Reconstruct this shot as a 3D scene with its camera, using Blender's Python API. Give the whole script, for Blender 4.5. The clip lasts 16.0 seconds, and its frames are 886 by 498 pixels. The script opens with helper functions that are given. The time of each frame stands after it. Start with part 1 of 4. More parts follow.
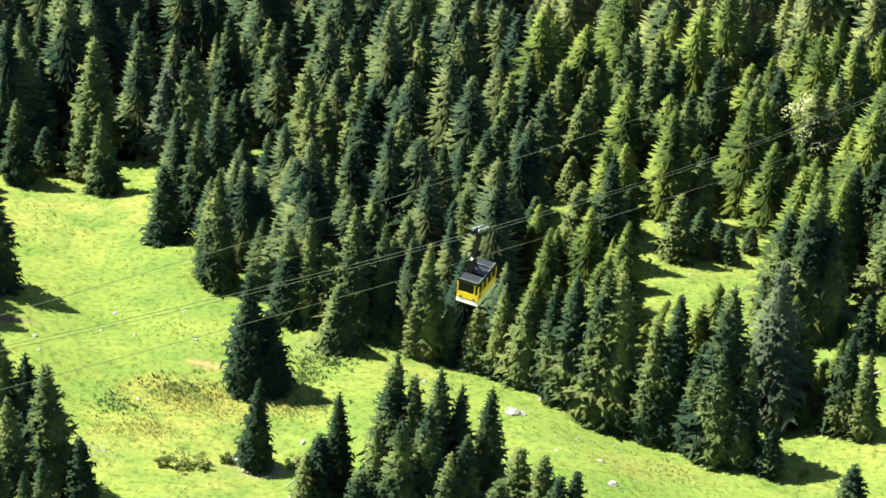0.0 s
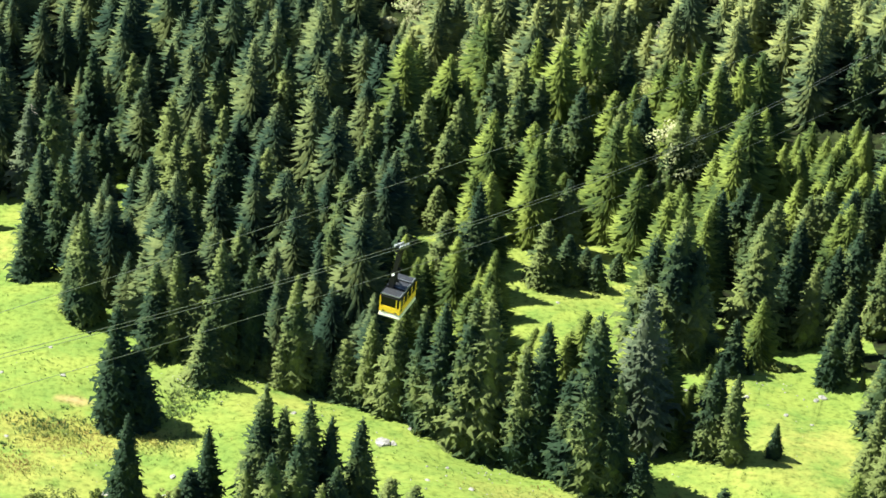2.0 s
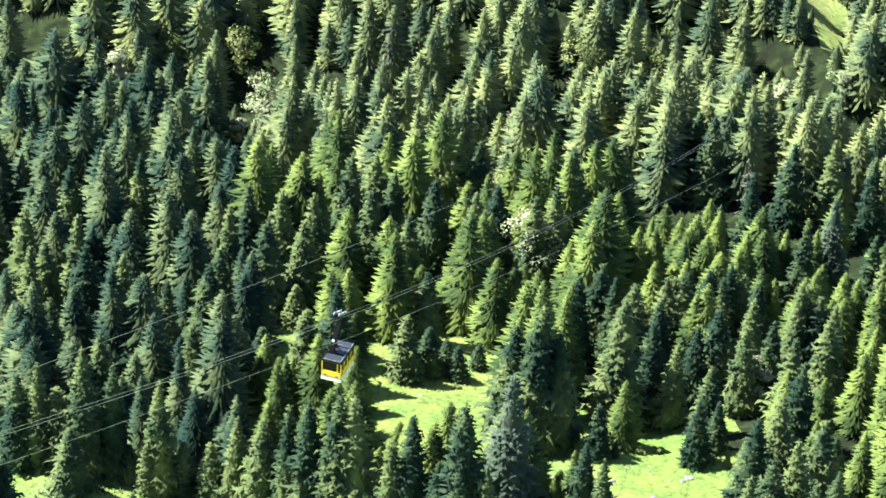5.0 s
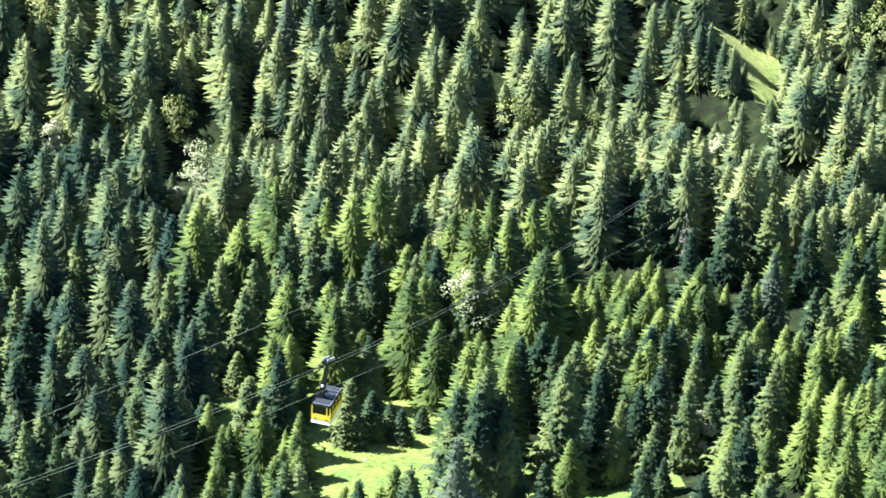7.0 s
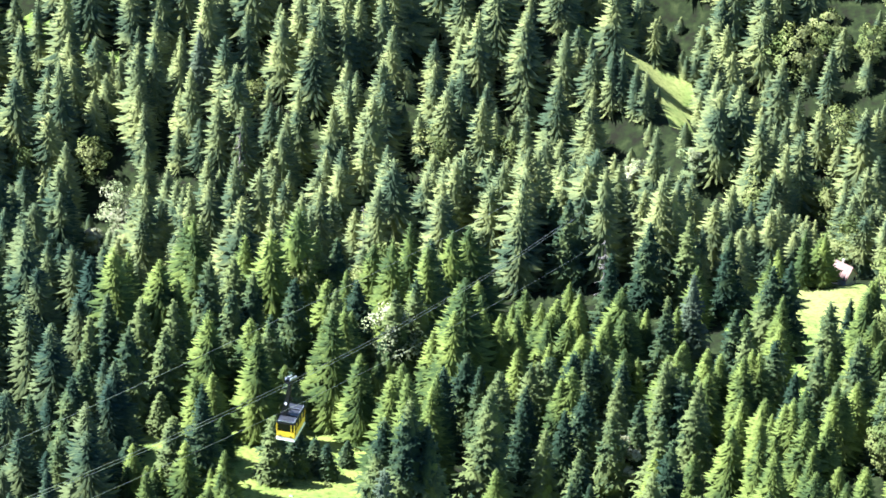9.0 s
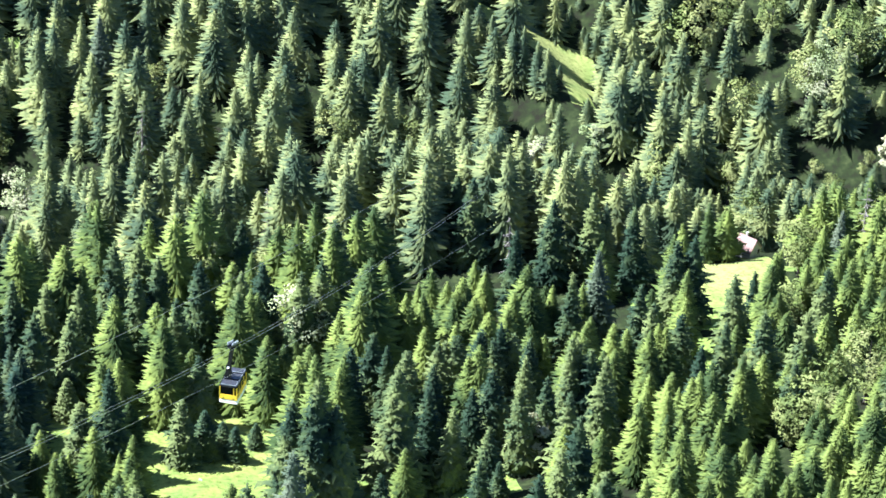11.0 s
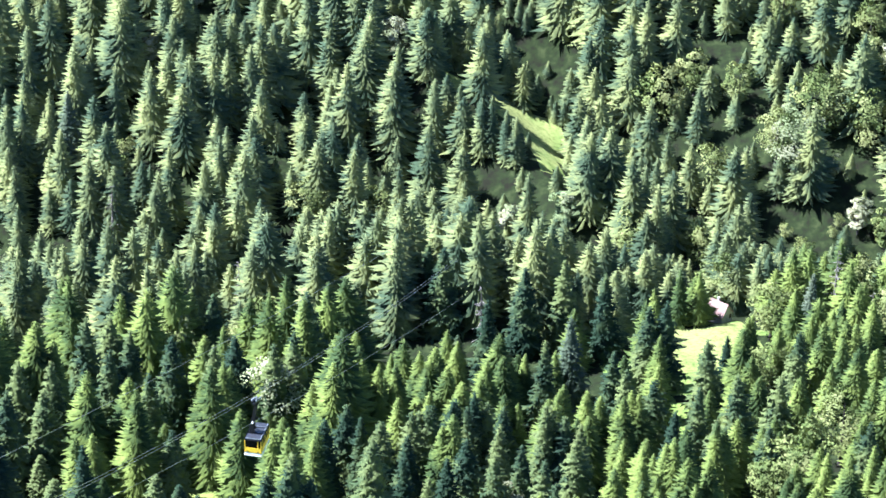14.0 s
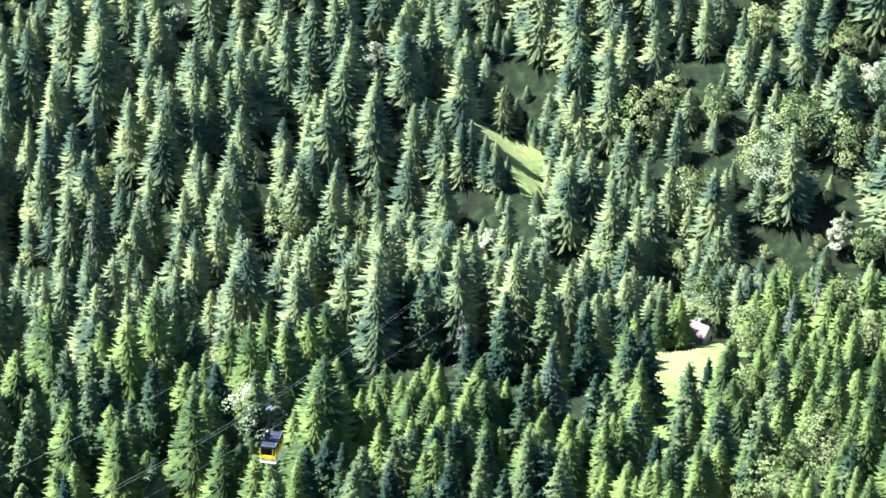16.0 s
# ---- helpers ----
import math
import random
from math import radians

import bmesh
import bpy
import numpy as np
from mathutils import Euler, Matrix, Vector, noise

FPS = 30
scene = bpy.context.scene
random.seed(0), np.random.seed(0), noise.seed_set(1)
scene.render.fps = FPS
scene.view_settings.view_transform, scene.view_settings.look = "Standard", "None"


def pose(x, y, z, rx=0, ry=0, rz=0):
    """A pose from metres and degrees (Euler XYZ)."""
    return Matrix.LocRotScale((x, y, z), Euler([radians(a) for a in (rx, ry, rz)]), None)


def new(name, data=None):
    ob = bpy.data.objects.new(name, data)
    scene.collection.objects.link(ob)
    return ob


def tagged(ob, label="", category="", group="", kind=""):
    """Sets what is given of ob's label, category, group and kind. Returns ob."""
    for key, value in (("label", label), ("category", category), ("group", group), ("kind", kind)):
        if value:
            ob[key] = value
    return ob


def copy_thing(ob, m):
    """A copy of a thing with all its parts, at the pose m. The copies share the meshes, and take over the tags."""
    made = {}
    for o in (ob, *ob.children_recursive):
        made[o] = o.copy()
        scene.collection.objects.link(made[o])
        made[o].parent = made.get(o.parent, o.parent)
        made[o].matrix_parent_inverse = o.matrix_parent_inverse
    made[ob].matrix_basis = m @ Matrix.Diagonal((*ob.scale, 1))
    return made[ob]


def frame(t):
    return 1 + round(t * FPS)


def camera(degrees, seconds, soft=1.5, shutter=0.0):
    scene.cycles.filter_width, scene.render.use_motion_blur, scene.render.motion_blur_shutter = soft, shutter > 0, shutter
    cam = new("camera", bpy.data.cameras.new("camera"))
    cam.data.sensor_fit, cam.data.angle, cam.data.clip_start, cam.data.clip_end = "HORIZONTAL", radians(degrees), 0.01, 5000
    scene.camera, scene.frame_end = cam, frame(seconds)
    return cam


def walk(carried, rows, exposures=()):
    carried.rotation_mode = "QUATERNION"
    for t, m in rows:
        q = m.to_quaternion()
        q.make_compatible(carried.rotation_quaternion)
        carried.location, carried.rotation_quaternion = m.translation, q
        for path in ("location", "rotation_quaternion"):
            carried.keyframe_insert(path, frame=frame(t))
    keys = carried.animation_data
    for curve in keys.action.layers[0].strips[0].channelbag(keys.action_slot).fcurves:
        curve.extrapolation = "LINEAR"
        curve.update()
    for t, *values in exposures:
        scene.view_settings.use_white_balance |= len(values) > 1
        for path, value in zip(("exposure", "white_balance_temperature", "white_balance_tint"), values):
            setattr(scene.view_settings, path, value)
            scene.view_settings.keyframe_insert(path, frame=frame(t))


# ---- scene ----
EYE = (0.0, 0.0, 300.0)


def aim(pan, pitch, roll):
    """The camera's pose from its pan to the right, its pitch and its lean to the left, in degrees."""
    return pose(*EYE, 90 + pitch, 0, -pan) @ pose(0, 0, 0, 0, 0, roll)


cam = camera(16.0, 16.0, soft=1.65)
walk(cam, [
    (0.0, aim(0.000, -34.500, 4.000)),
    (0.5, aim(-0.101, -34.349, 3.912)),
    (1.0, aim(0.609, -34.254, 4.145)),
    (1.5, aim(1.780, -34.068, 4.499)),
    (2.0, aim(2.853, -33.766, 4.675)),
    (2.5, aim(3.766, -33.359, 4.704)),
    (3.0, aim(4.522, -32.921, 4.658)),
    (3.5, aim(4.905, -32.507, 4.400)),
    (4.0, aim(5.194, -32.245, 4.088)),
    (6.5, aim(6.641, -31.064, 2.993)),
    (7.0, aim(6.963, -30.661, 2.715)),
    (7.5, aim(7.324, -30.287, 2.493)),
    (8.0, aim(7.730, -30.049, 2.270)),
    (8.5, aim(8.145, -29.950, 2.017)),
    (9.0, aim(8.637, -30.013, 1.809)),
    (9.5, aim(9.191, -30.099, 1.643)),
    (10.0, aim(9.763, -30.152, 1.674)),
    (12.5, aim(11.291, -30.548, 1.566)),
    (13.0, aim(11.267, -30.035, 1.352)),
    (13.5, aim(11.238, -29.525, 1.187)),
    (14.0, aim(11.211, -29.049, 1.038)),
    (14.5, aim(11.197, -28.706, 0.852)),
    (15.0, aim(11.230, -28.488, 0.746)),
    (15.5, aim(11.244, -28.361, 0.635)),
    (16.0, aim(11.608, -28.600, 0.698)),
], exposures=[(0.0, 1.42, 5300, 9), (2.0, 1.42, 5250, 10), (4.0, 1.7, 4850, 16), (6.5, 1.94, 4650, 21), (12.5, 2.0, 4500, 25), (16.0, 2.03, 4350, 27)])

# ---- world and light ----
SUN_ELEVATION, SUN_FROM = 57.0, 284.0  # degrees; compass bearing of the sun, +y is 0
world = bpy.data.worlds.new("sky")
scene.world = world
world.use_nodes = True
wn = world.node_tree.nodes
sky = wn.new("ShaderNodeTexSky")
sky.sky_type = "NISHITA"
sky.sun_disc = False
sky.sun_elevation = radians(SUN_ELEVATION)
sky.sun_rotation = radians(SUN_FROM)
wn["Background"].inputs["Strength"].default_value = 0.042
world.node_tree.links.new(sky.outputs[0], wn["Background"].inputs["Color"])
sun = new("sun", bpy.data.lights.new("sun", "SUN"))
sun.data.energy, sun.data.angle, sun.data.color = 5.0, radians(0.5), (1.0, 0.9, 0.62)
_a, _e = radians(SUN_FROM), radians(SUN_ELEVATION)
_to_sun = Vector((math.sin(_a) * math.cos(_e), math.cos(_a) * math.cos(_e), math.sin(_e)))
sun.matrix_world = Matrix.Translation((0, 0, 400)) @ _to_sun.to_track_quat("Z", "Y").to_matrix().to_4x4()


# ---- shape of the ground ----
def smooth(a, b, v):
    u = min(1.0, max(0.0, (v - a) / (b - a)))
    return u * u * (3 - 2 * u)


def ground_z(x, y):
    """Height of the mountainside: a sloping alp, a gully beyond it, a wooded slope that climbs to a diagonal rib, and a far flank."""
    s = y + 0.12 * x
    z = 68.0 - 0.2 * (min(s, 430.0) - 338.0)
    z -= 17.0 * smooth(425, 462, s)
    up = max(0.0, s - 464.0)
    deep = smooth(440, 485, s)
    z += 0.34 * up * up / (up + 14.0)
    q = x - 111.4 + 0.59 * (y - 485.0)  # how far beyond the crest of the rib
    z -= 9.0 * smooth(-4, 28, q) * deep
    z += 0.2 * max(0.0, q - 26.0) * deep
    z += 3.0 * deep * math.sin(0.15 * q + 1.2 + 0.8 * math.sin(0.03 * y)) * (1.0 - 0.6 * smooth(-8, 12, q))
    z += 1.6 * math.sin(x * 0.045 + 0.6) * math.cos(y * 0.05) + 0.8 * math.sin(x * 0.11 + y * 0.07)
    z += 2.2 * smooth(440, 520, s) * math.sin(0.075 * x + 0.9) * math.sin(0.06 * y + 0.02 * x)
    z += 0.6 * math.sin(0.21 * x - 0.13 * y) * math.sin(0.17 * y + 0.09 * x) + 0.22 * math.sin(0.63 * x + 0.4) * math.sin(0.55 * y)
    return z


# bare soil and herb patches: x, y, half sizes, colour, share
PATCHES = [
    (-28.5, 289.0, (11.0, 7.0), (0.32, 0.26, 0.06), 0.6), (-16.0, 288.5, (6.0, 4.0), (0.3, 0.24, 0.06), 0.5),
    (-32.0, 280.0, (7.0, 4.0), (0.38, 0.32, 0.07), 0.6), (-26.9, 297.3, (3.2, 1.2), (0.4, 0.27, 0.12), 0.9),
    (-51.5, 302.5, (4.5, 1.6), (0.2, 0.14, 0.09), 0.95), (48.2, 321.6, (2.6, 1.6), (0.38, 0.27, 0.13), 0.9),
    (26.0, 281.0, (8.0, 4.0), (0.3, 0.26, 0.07), 0.5), (155.0, 463.6, (22.0, 16.0), (0.17, 0.14, 0.09), 0.9),
    (-14.5, 303.0, (4.0, 4.0), (0.17, 0.2, 0.06), 0.7), (113.6, 503.6, (16.0, 32.0), (0.3, 0.31, 0.09), 0.8), (120.0, 408.0, (14.0, 26.0), (0.3, 0.29, 0.09), 0.8), (-19.0, 274.5, (3.5, 2.2), (0.36, 0.31, 0.2), 0.8),
]


# ---- materials ----
def material(name):
    m = bpy.data.materials.new(name)
    m.use_nodes = True
    n = m.node_tree.nodes
    return m, n, m.node_tree.links, n["Principled BSDF"]


def ramp(n, stops):
    r = n.new("ShaderNodeValToRGB")
    while len(r.color_ramp.elements) < len(stops):
        r.color_ramp.elements.new(0.5)
    for e, (p, c) in zip(r.color_ramp.elements, stops):
        e.position, e.color = p, (*c, 1)
    return r


def noise_node(n, l, scale, detail=4.0, rough=0.55, vector=None):
    t = n.new("ShaderNodeTexNoise")
    t.inputs["Scale"].default_value, t.inputs["Detail"].default_value, t.inputs["Roughness"].default_value = scale, detail, rough
    if vector:
        l.new(vector, t.inputs["Vector"])
    return t


def mix_rgb(n, l, fac, a, b, blend="MIX"):
    m = n.new("ShaderNodeMix")
    m.data_type, m.blend_type = "RGBA", blend
    for sock, v in ((m.inputs["Factor"], fac), (m.inputs["A"], a), (m.inputs["B"], b)):
        if isinstance(v, (int, float)):
            sock.default_value = v
        elif isinstance(v, tuple):
            sock.default_value = (*v, 1)
        else:
            l.new(v, sock)
    return m.outputs["Result"]


def foliage(name, dark, light, pale, translucent=0.25, per_object=False):
    """Needles or leaves: tone by tree, by branch and by tuft, with some light through."""
    m, n, l, b = material(name)
    geo = n.new("ShaderNodeNewGeometry")
    big = noise_node(n, l, 0.16, 2.0, 0.5, geo.outputs["Position"])
    fine = noise_node(n, l, 2.2, 3.0, 0.6, geo.outputs["Position"])
    r1 = ramp(n, [(0.38, dark), (0.5, light), (0.63, pale)])
    pick = n.new("ShaderNodeMath")
    pick.operation = "ADD"
    l.new(big.outputs["Fac"], pick.inputs[0])
    half = n.new("ShaderNodeMath")
    half.operation = "MULTIPLY_ADD"
    half.inputs[1].default_value, half.inputs[2].default_value = 0.1, -0.05
    l.new(geo.outputs["Random Per Island"], half.inputs[0])
    l.new(half.outputs[0], pick.inputs[1])
    value = pick.outputs[0]
    if per_object:
        info = n.new("ShaderNodeObjectInfo")
        more = n.new("ShaderNodeMath")
        more.operation = "MULTIPLY_ADD"
        more.inputs[1].default_value, more.inputs[2].default_value = 0.3, -0.15
        l.new(info.outputs["Random"], more.inputs[0])
        add = n.new("ShaderNodeMath")
        add.operation = "ADD"
        l.new(value, add.inputs[0])
        l.new(more.outputs[0], add.inputs[1])
        value = add.outputs[0]
    l.new(value, r1.inputs[0])
    r2 = ramp(n, [(0.3, (0.75, 0.75, 0.75)), (0.7, (1.15, 1.15, 1.15))])
    l.new(fine.outputs["Fac"], r2.inputs[0])
    colour = mix_rgb(n, l, 1.0, r1.outputs[0], r2.outputs[0], "MULTIPLY")
    l.new(colour, b.inputs["Base Color"])
    b.inputs["Roughness"].default_value = 0.7
    b.inputs["Specular IOR Level"].default_value = 0.12
    tr = n.new("ShaderNodeBsdfTranslucent")
    l.new(colour, tr.inputs["Color"])
    mx = n.new("ShaderNodeMixShader")
    mx.inputs[0].default_value = translucent
    l.new(b.outputs[0], mx.inputs[1])
    l.new(tr.outputs[0], mx.inputs[2])
    l.new(mx.outputs[0], n["Material Output"].inputs["Surface"])
    return m


NEEDLES = foliage("spruce_needles", (0.028, 0.05, 0.024), (0.074, 0.104, 0.036), (0.16, 0.19, 0.054), 0.12, True)
# Darker needles: cloud shade over the left woods is put into the colour.
SHADED_NEEDLES = foliage("cloud_shaded_needles", (0.03, 0.056, 0.034), (0.08, 0.112, 0.05), (0.165, 0.195, 0.07), 0.12)
# Paler, bluer needles: the distance haze is put into the base colour.
HAZED_FAR_NEEDLES = foliage("forest_needles", (0.075, 0.108, 0.052), (0.19, 0.222, 0.08), (0.3, 0.32, 0.1), 0.16)
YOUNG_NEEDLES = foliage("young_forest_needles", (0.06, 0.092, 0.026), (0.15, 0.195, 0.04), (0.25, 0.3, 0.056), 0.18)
GREY_NEEDLES = foliage("grey_needles", (0.075, 0.1, 0.055), (0.105, 0.13, 0.07), (0.14, 0.16, 0.09), 0.1)
LEAVES = foliage("broad_leaves", (0.13, 0.165, 0.04), (0.22, 0.25, 0.065), (0.33, 0.34, 0.11), 0.2)
PALE_LEAVES = foliage("pale_leaves", (0.28, 0.33, 0.13), (0.4, 0.42, 0.2), (0.52, 0.5, 0.28), 0.3)


def bark():
    m, n, l, b = material("spruce_bark")
    geo = n.new("ShaderNodeNewGeometry")
    t = noise_node(n, l, 3.0, 5.0, 0.6, geo.outputs["Position"])
    r = ramp(n, [(0.35, (0.05, 0.038, 0.03)), (0.7, (0.15, 0.12, 0.095))])
    l.new(t.outputs["Fac"], r.inputs[0])
    l.new(r.outputs[0], b.inputs["Base Color"])
    b.inputs["Roughness"].default_value = 0.9
    return m


BARK = bark()


def meadow():
    """Alpine grass: fresh green with yellow and brown patches and darker tussocks."""
    m, n, l, b = material("alpine_grass")
    geo = n.new("ShaderNodeNewGeometry")
    p = geo.outputs["Position"]
    broad = noise_node(n, l, 0.035, 4.0, 0.55, p)
    mid = noise_node(n, l, 0.22, 5.0, 0.6, p)
    fine = noise_node(n, l, 1.3, 5.0, 0.65, p)
    r1 = ramp(n, [(0.3, (0.16, 0.22, 0.038)), (0.5, (0.225, 0.27, 0.048)), (0.72, (0.29, 0.29, 0.065))])
    l.new(broad.outputs["Fac"], r1.inputs[0])
    r2 = ramp(n, [(0.42, (0, 0, 0)), (0.66, (1, 1, 1))])
    l.new(mid.outputs["Fac"], r2.inputs[0])
    c = mix_rgb(n, l, r2.outputs[0], r1.outputs[0], (0.15, 0.215, 0.04))
    for cx, cy, size, tint, amount in PATCHES:
        gap = n.new("ShaderNodeVectorMath")
        gap.operation = "SUBTRACT"
        l.new(p, gap.inputs[0])
        gap.inputs[1].default_value = (cx, cy, ground_z(cx, cy))
        span = n.new("ShaderNodeVectorMath")
        span.operation = "MULTIPLY"
        l.new(gap.outputs[0], span.inputs[0])
        span.inputs[1].default_value = (1 / size[0], 1 / size[1], 0.05)
        far = n.new("ShaderNodeVectorMath")
        far.operation = "LENGTH"
        l.new(span.outputs[0], far.inputs[0])
        edge = n.new("ShaderNodeMath")
        edge.operation = "MULTIPLY_ADD"
        edge.inputs[1].default_value = 1.9
        l.new(mid.outputs["Fac"], edge.inputs[0])
        l.new(far.outputs["Value"], edge.inputs[2])
        rr = ramp(n, [(0.55, (amount, amount, amount)), (1.0, (0, 0, 0))])
        half = n.new("ShaderNodeMath")
        half.operation = "MULTIPLY"
        half.inputs[1].default_value = 0.5
        l.new(edge.outputs[0], half.inputs[0])
        l.new(half.outputs[0], rr.inputs[0])
        c = mix_rgb(n, l, rr.outputs[0], c, tint)
    r3 = ramp(n, [(0.34, (0.55, 0.58, 0.5)), (0.48, (0.95, 0.95, 0.95)), (0.65, (1.12, 1.12, 1.12))])
    l.new(fine.outputs["Fac"], r3.inputs[0])
    c = mix_rgb(n, l, 1.0, c, r3.outputs[0], "MULTIPLY")
    l.new(c, b.inputs["Base Color"])
    b.inputs["Roughness"].default_value = 0.9
    b.inputs["Specular IOR Level"].default_value = 0.1
    bump = n.new("ShaderNodeBump")
    bump.inputs["Strength"].default_value, bump.inputs["Distance"].default_value = 0.6, 0.25
    l.new(fine.outputs["Fac"], bump.inputs["Height"])
    l.new(bump.outputs[0], b.inputs["Normal"])
    return m


def litter():
    """Forest floor: brown needles with moss, coloured near black for the shade between trees."""
    m, n, l, b = material("shaded_needle_litter")
    geo = n.new("ShaderNodeNewGeometry")
    t = noise_node(n, l, 0.5, 5.0, 0.6, geo.outputs["Position"])
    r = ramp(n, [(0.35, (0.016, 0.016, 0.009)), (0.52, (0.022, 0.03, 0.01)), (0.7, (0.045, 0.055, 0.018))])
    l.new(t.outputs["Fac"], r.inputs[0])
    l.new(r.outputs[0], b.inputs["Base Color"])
    b.inputs["Roughness"].default_value = 0.95
    b.inputs["Specular IOR Level"].default_value = 0.05
    return m


def simple(name, colour, rough=0.5, metal=0.0, vary=0.15, scale=6.0):
    m, n, l, b = material(name)
    geo = n.new("ShaderNodeTexCoord")
    t = noise_node(n, l, scale, 5.0, 0.6, geo.outputs["Object"])
    lo = tuple(c * (1 - vary) for c in colour)
    hi = tuple(min(1.0, c * (1 + vary)) for c in colour)
    r = ramp(n, [(0.35, lo), (0.65, hi)])
    l.new(t.outputs["Fac"], r.inputs[0])
    l.new(r.outputs[0], b.inputs["Base Color"])
    b.inputs["Roughness"].default_value, b.inputs["Metallic"].default_value = rough, metal
    return m


GRASS = meadow()
SHADED_LITTER = litter()
YELLOW = simple("yellow_paint", (0.95, 0.63, 0.01), 0.3, 0.0, 0.06)
CREAM = simple("cream_paint", (0.92, 0.87, 0.72), 0.35, 0.0, 0.06)
BLACK = simple("black_paint", (0.008, 0.008, 0.009), 0.55, 0.0, 0.3)
ROOFGREY = simple("worn_grey_roofing", (0.04, 0.04, 0.045), 0.28, 0.0, 0.5)
STEEL = simple("galvanised_steel", (0.12, 0.125, 0.13), 0.5, 0.3, 0.2)
PALESTEEL = simple("pale_worn_steel", (0.26, 0.275, 0.29), 0.4, 0.3, 0.3)
ROPE = simple("steel_rope", (0.3, 0.31, 0.32), 0.45, 0.7, 0.15)
RUBBER = simple("black_rubber", (0.02, 0.02, 0.02), 0.8)
GLASSDARK = simple("tinted_window_glass", (0.008, 0.007, 0.008), 0.1, 0.0, 0.1)
GLASSDARK.node_tree.nodes["Principled BSDF"].inputs["Specular IOR Level"].default_value = 0.2
BLACK.node_tree.nodes["Principled BSDF"].inputs["Specular IOR Level"].default_value = 0.25
LAMPWHITE = simple("white_lamp_housing", (0.85, 0.85, 0.82), 0.3)
ROCK = simple("limestone", (0.3, 0.28, 0.25), 0.85, 0.0, 0.35, 2.0)


# ---- trees ----
def crown_arrays(rng, h, radius, whorls, per, twigs=3, base=0.07, droop=0.32):
    """Vertices and faces of a spruce crown: close whorls of short ridged boughs with side twigs, on a ragged core."""
    V, F = [], []
    lean = rng.uniform(0, math.tau)
    for i in range(whorls):
        u = min(max((i + rng.uniform(-0.3, 0.3)) / whorls, 0.0), 0.985)
        if twigs < 2:
            u = u ** 0.8
        z0 = h * (base + (1 - base) * u)
        r = radius * (1 - u) ** 0.74 * (0.72 + 0.28 * min(1, 4 * u + 0.2)) * rng.uniform(0.82, 1.12)
        count = max(5, round(per * (0.35 + 0.65 * (1 - u))))
        turn = rng.uniform(0, math.tau)
        slope = droop * (1.0 - 1.25 * u)
        for k in range(count):
            a = turn + math.tau * (k + rng.uniform(-0.4, 0.4)) / count
            ln = r * rng.uniform(0.62, 1.22) * (1 + 0.1 * math.cos(a - lean)) + 0.18
            ca, sa = math.cos(a), math.sin(a)
            dr = slope + rng.uniform(-0.12, 0.16)
            zz = z0 + rng.uniform(-0.5, 0.5) * h / whorls
            wd = ln * rng.uniform(0.075, 0.125) + 0.08

            def at(f, side, drop=0.0):
                rr = ln * f
                return (rr * ca - side * sa, rr * sa + side * ca, zz - dr * rr + 0.1 * ln * max(0.0, f - 0.6) - drop)

            k0 = len(V)
            if twigs < 2:
                wd *= 0.58
                V.extend((at(0.15, 0), at(1.0, 0), at(0.62, wd, 0.12 * ln), at(0.58, -wd, 0.12 * ln)))
                F.extend(((k0, k0 + 1, k0 + 2), (k0, k0 + 3, k0 + 1)))
            else:
                V.extend((at(0.1, 0), at(0.55, 0), at(1.0, 0), at(0.6, wd, 0.1 * ln), at(0.6, -wd, 0.1 * ln)))
                F.extend(((k0, k0 + 1, k0 + 3), (k0, k0 + 4, k0 + 1), (k0 + 1, k0 + 2, k0 + 3), (k0 + 1, k0 + 4, k0 + 2)))
            for j in range(twigs):
                side = 1 if (j + k) % 2 else -1
                f = 0.3 + 0.55 * (j + rng.random()) / twigs
                w = wd * rng.uniform(1.5, 2.6)
                k0 = len(V)
                V.extend((at(f - 0.1, 0), at(f + 0.12, 0), at(f + 0.22, side * w, rng.uniform(0.05, 0.22) * ln)))
                F.append((k0, k0 + 1, k0 + 2))
    n, rows = (9, 11) if twigs > 1 else (7, 9)
    k0 = len(V)
    for j in range(rows):
        u = j / rows
        rr = radius * (0.62 if twigs > 1 else 0.46) * (1 - u) ** 0.7
        for i in range(n):
            a = math.tau * (i + 0.5 * (j % 2)) / n
            q = rr * rng.uniform(0.6, 1.3)
            V.append((q * math.cos(a), q * math.sin(a), h * (base + 0.02 + (0.95 - base) * u) + rng.uniform(-0.03, 0.03) * h))
    V.append((0, 0, h))
    for j in range(rows - 1):
        for i in range(n):
            F.append((k0 + j * n + i, k0 + j * n + (i + 1) % n, k0 + (j + 1) * n + (i + 1) % n, k0 + (j + 1) * n + i))
    for i in range(n):
        F.append((k0 + (rows - 1) * n + i, k0 + (rows - 1) * n + (i + 1) % n, len(V) - 1))
    return V, F


def trunk_arrays(h, r, n=6):
    V, F = [], []
    for j, (u, k) in enumerate(((-0.03, 1.35), (0.03, 1.0), (0.45, 0.6), (0.97, 0.08))):
        for i in range(n):
            a = math.tau * i / n
            V.append((r * k * math.cos(a), r * k * math.sin(a), h * u))
    for j in range(3):
        for i in range(n):
            F.append((j * n + i, j * n + (i + 1) % n, (j + 1) * n + (i + 1) % n, (j + 1) * n + i))
    return V, F


def mesh_of(name, V, F, mat, normals=None):
    me = bpy.data.meshes.new(name)
    me.from_pydata(V, [], F)
    me.materials.append(mat)
    if normals is not None:
        me.polygons.foreach_set("use_smooth", [True] * len(me.polygons))
        me.normals_split_custom_set_from_vertices(normals)
    return me


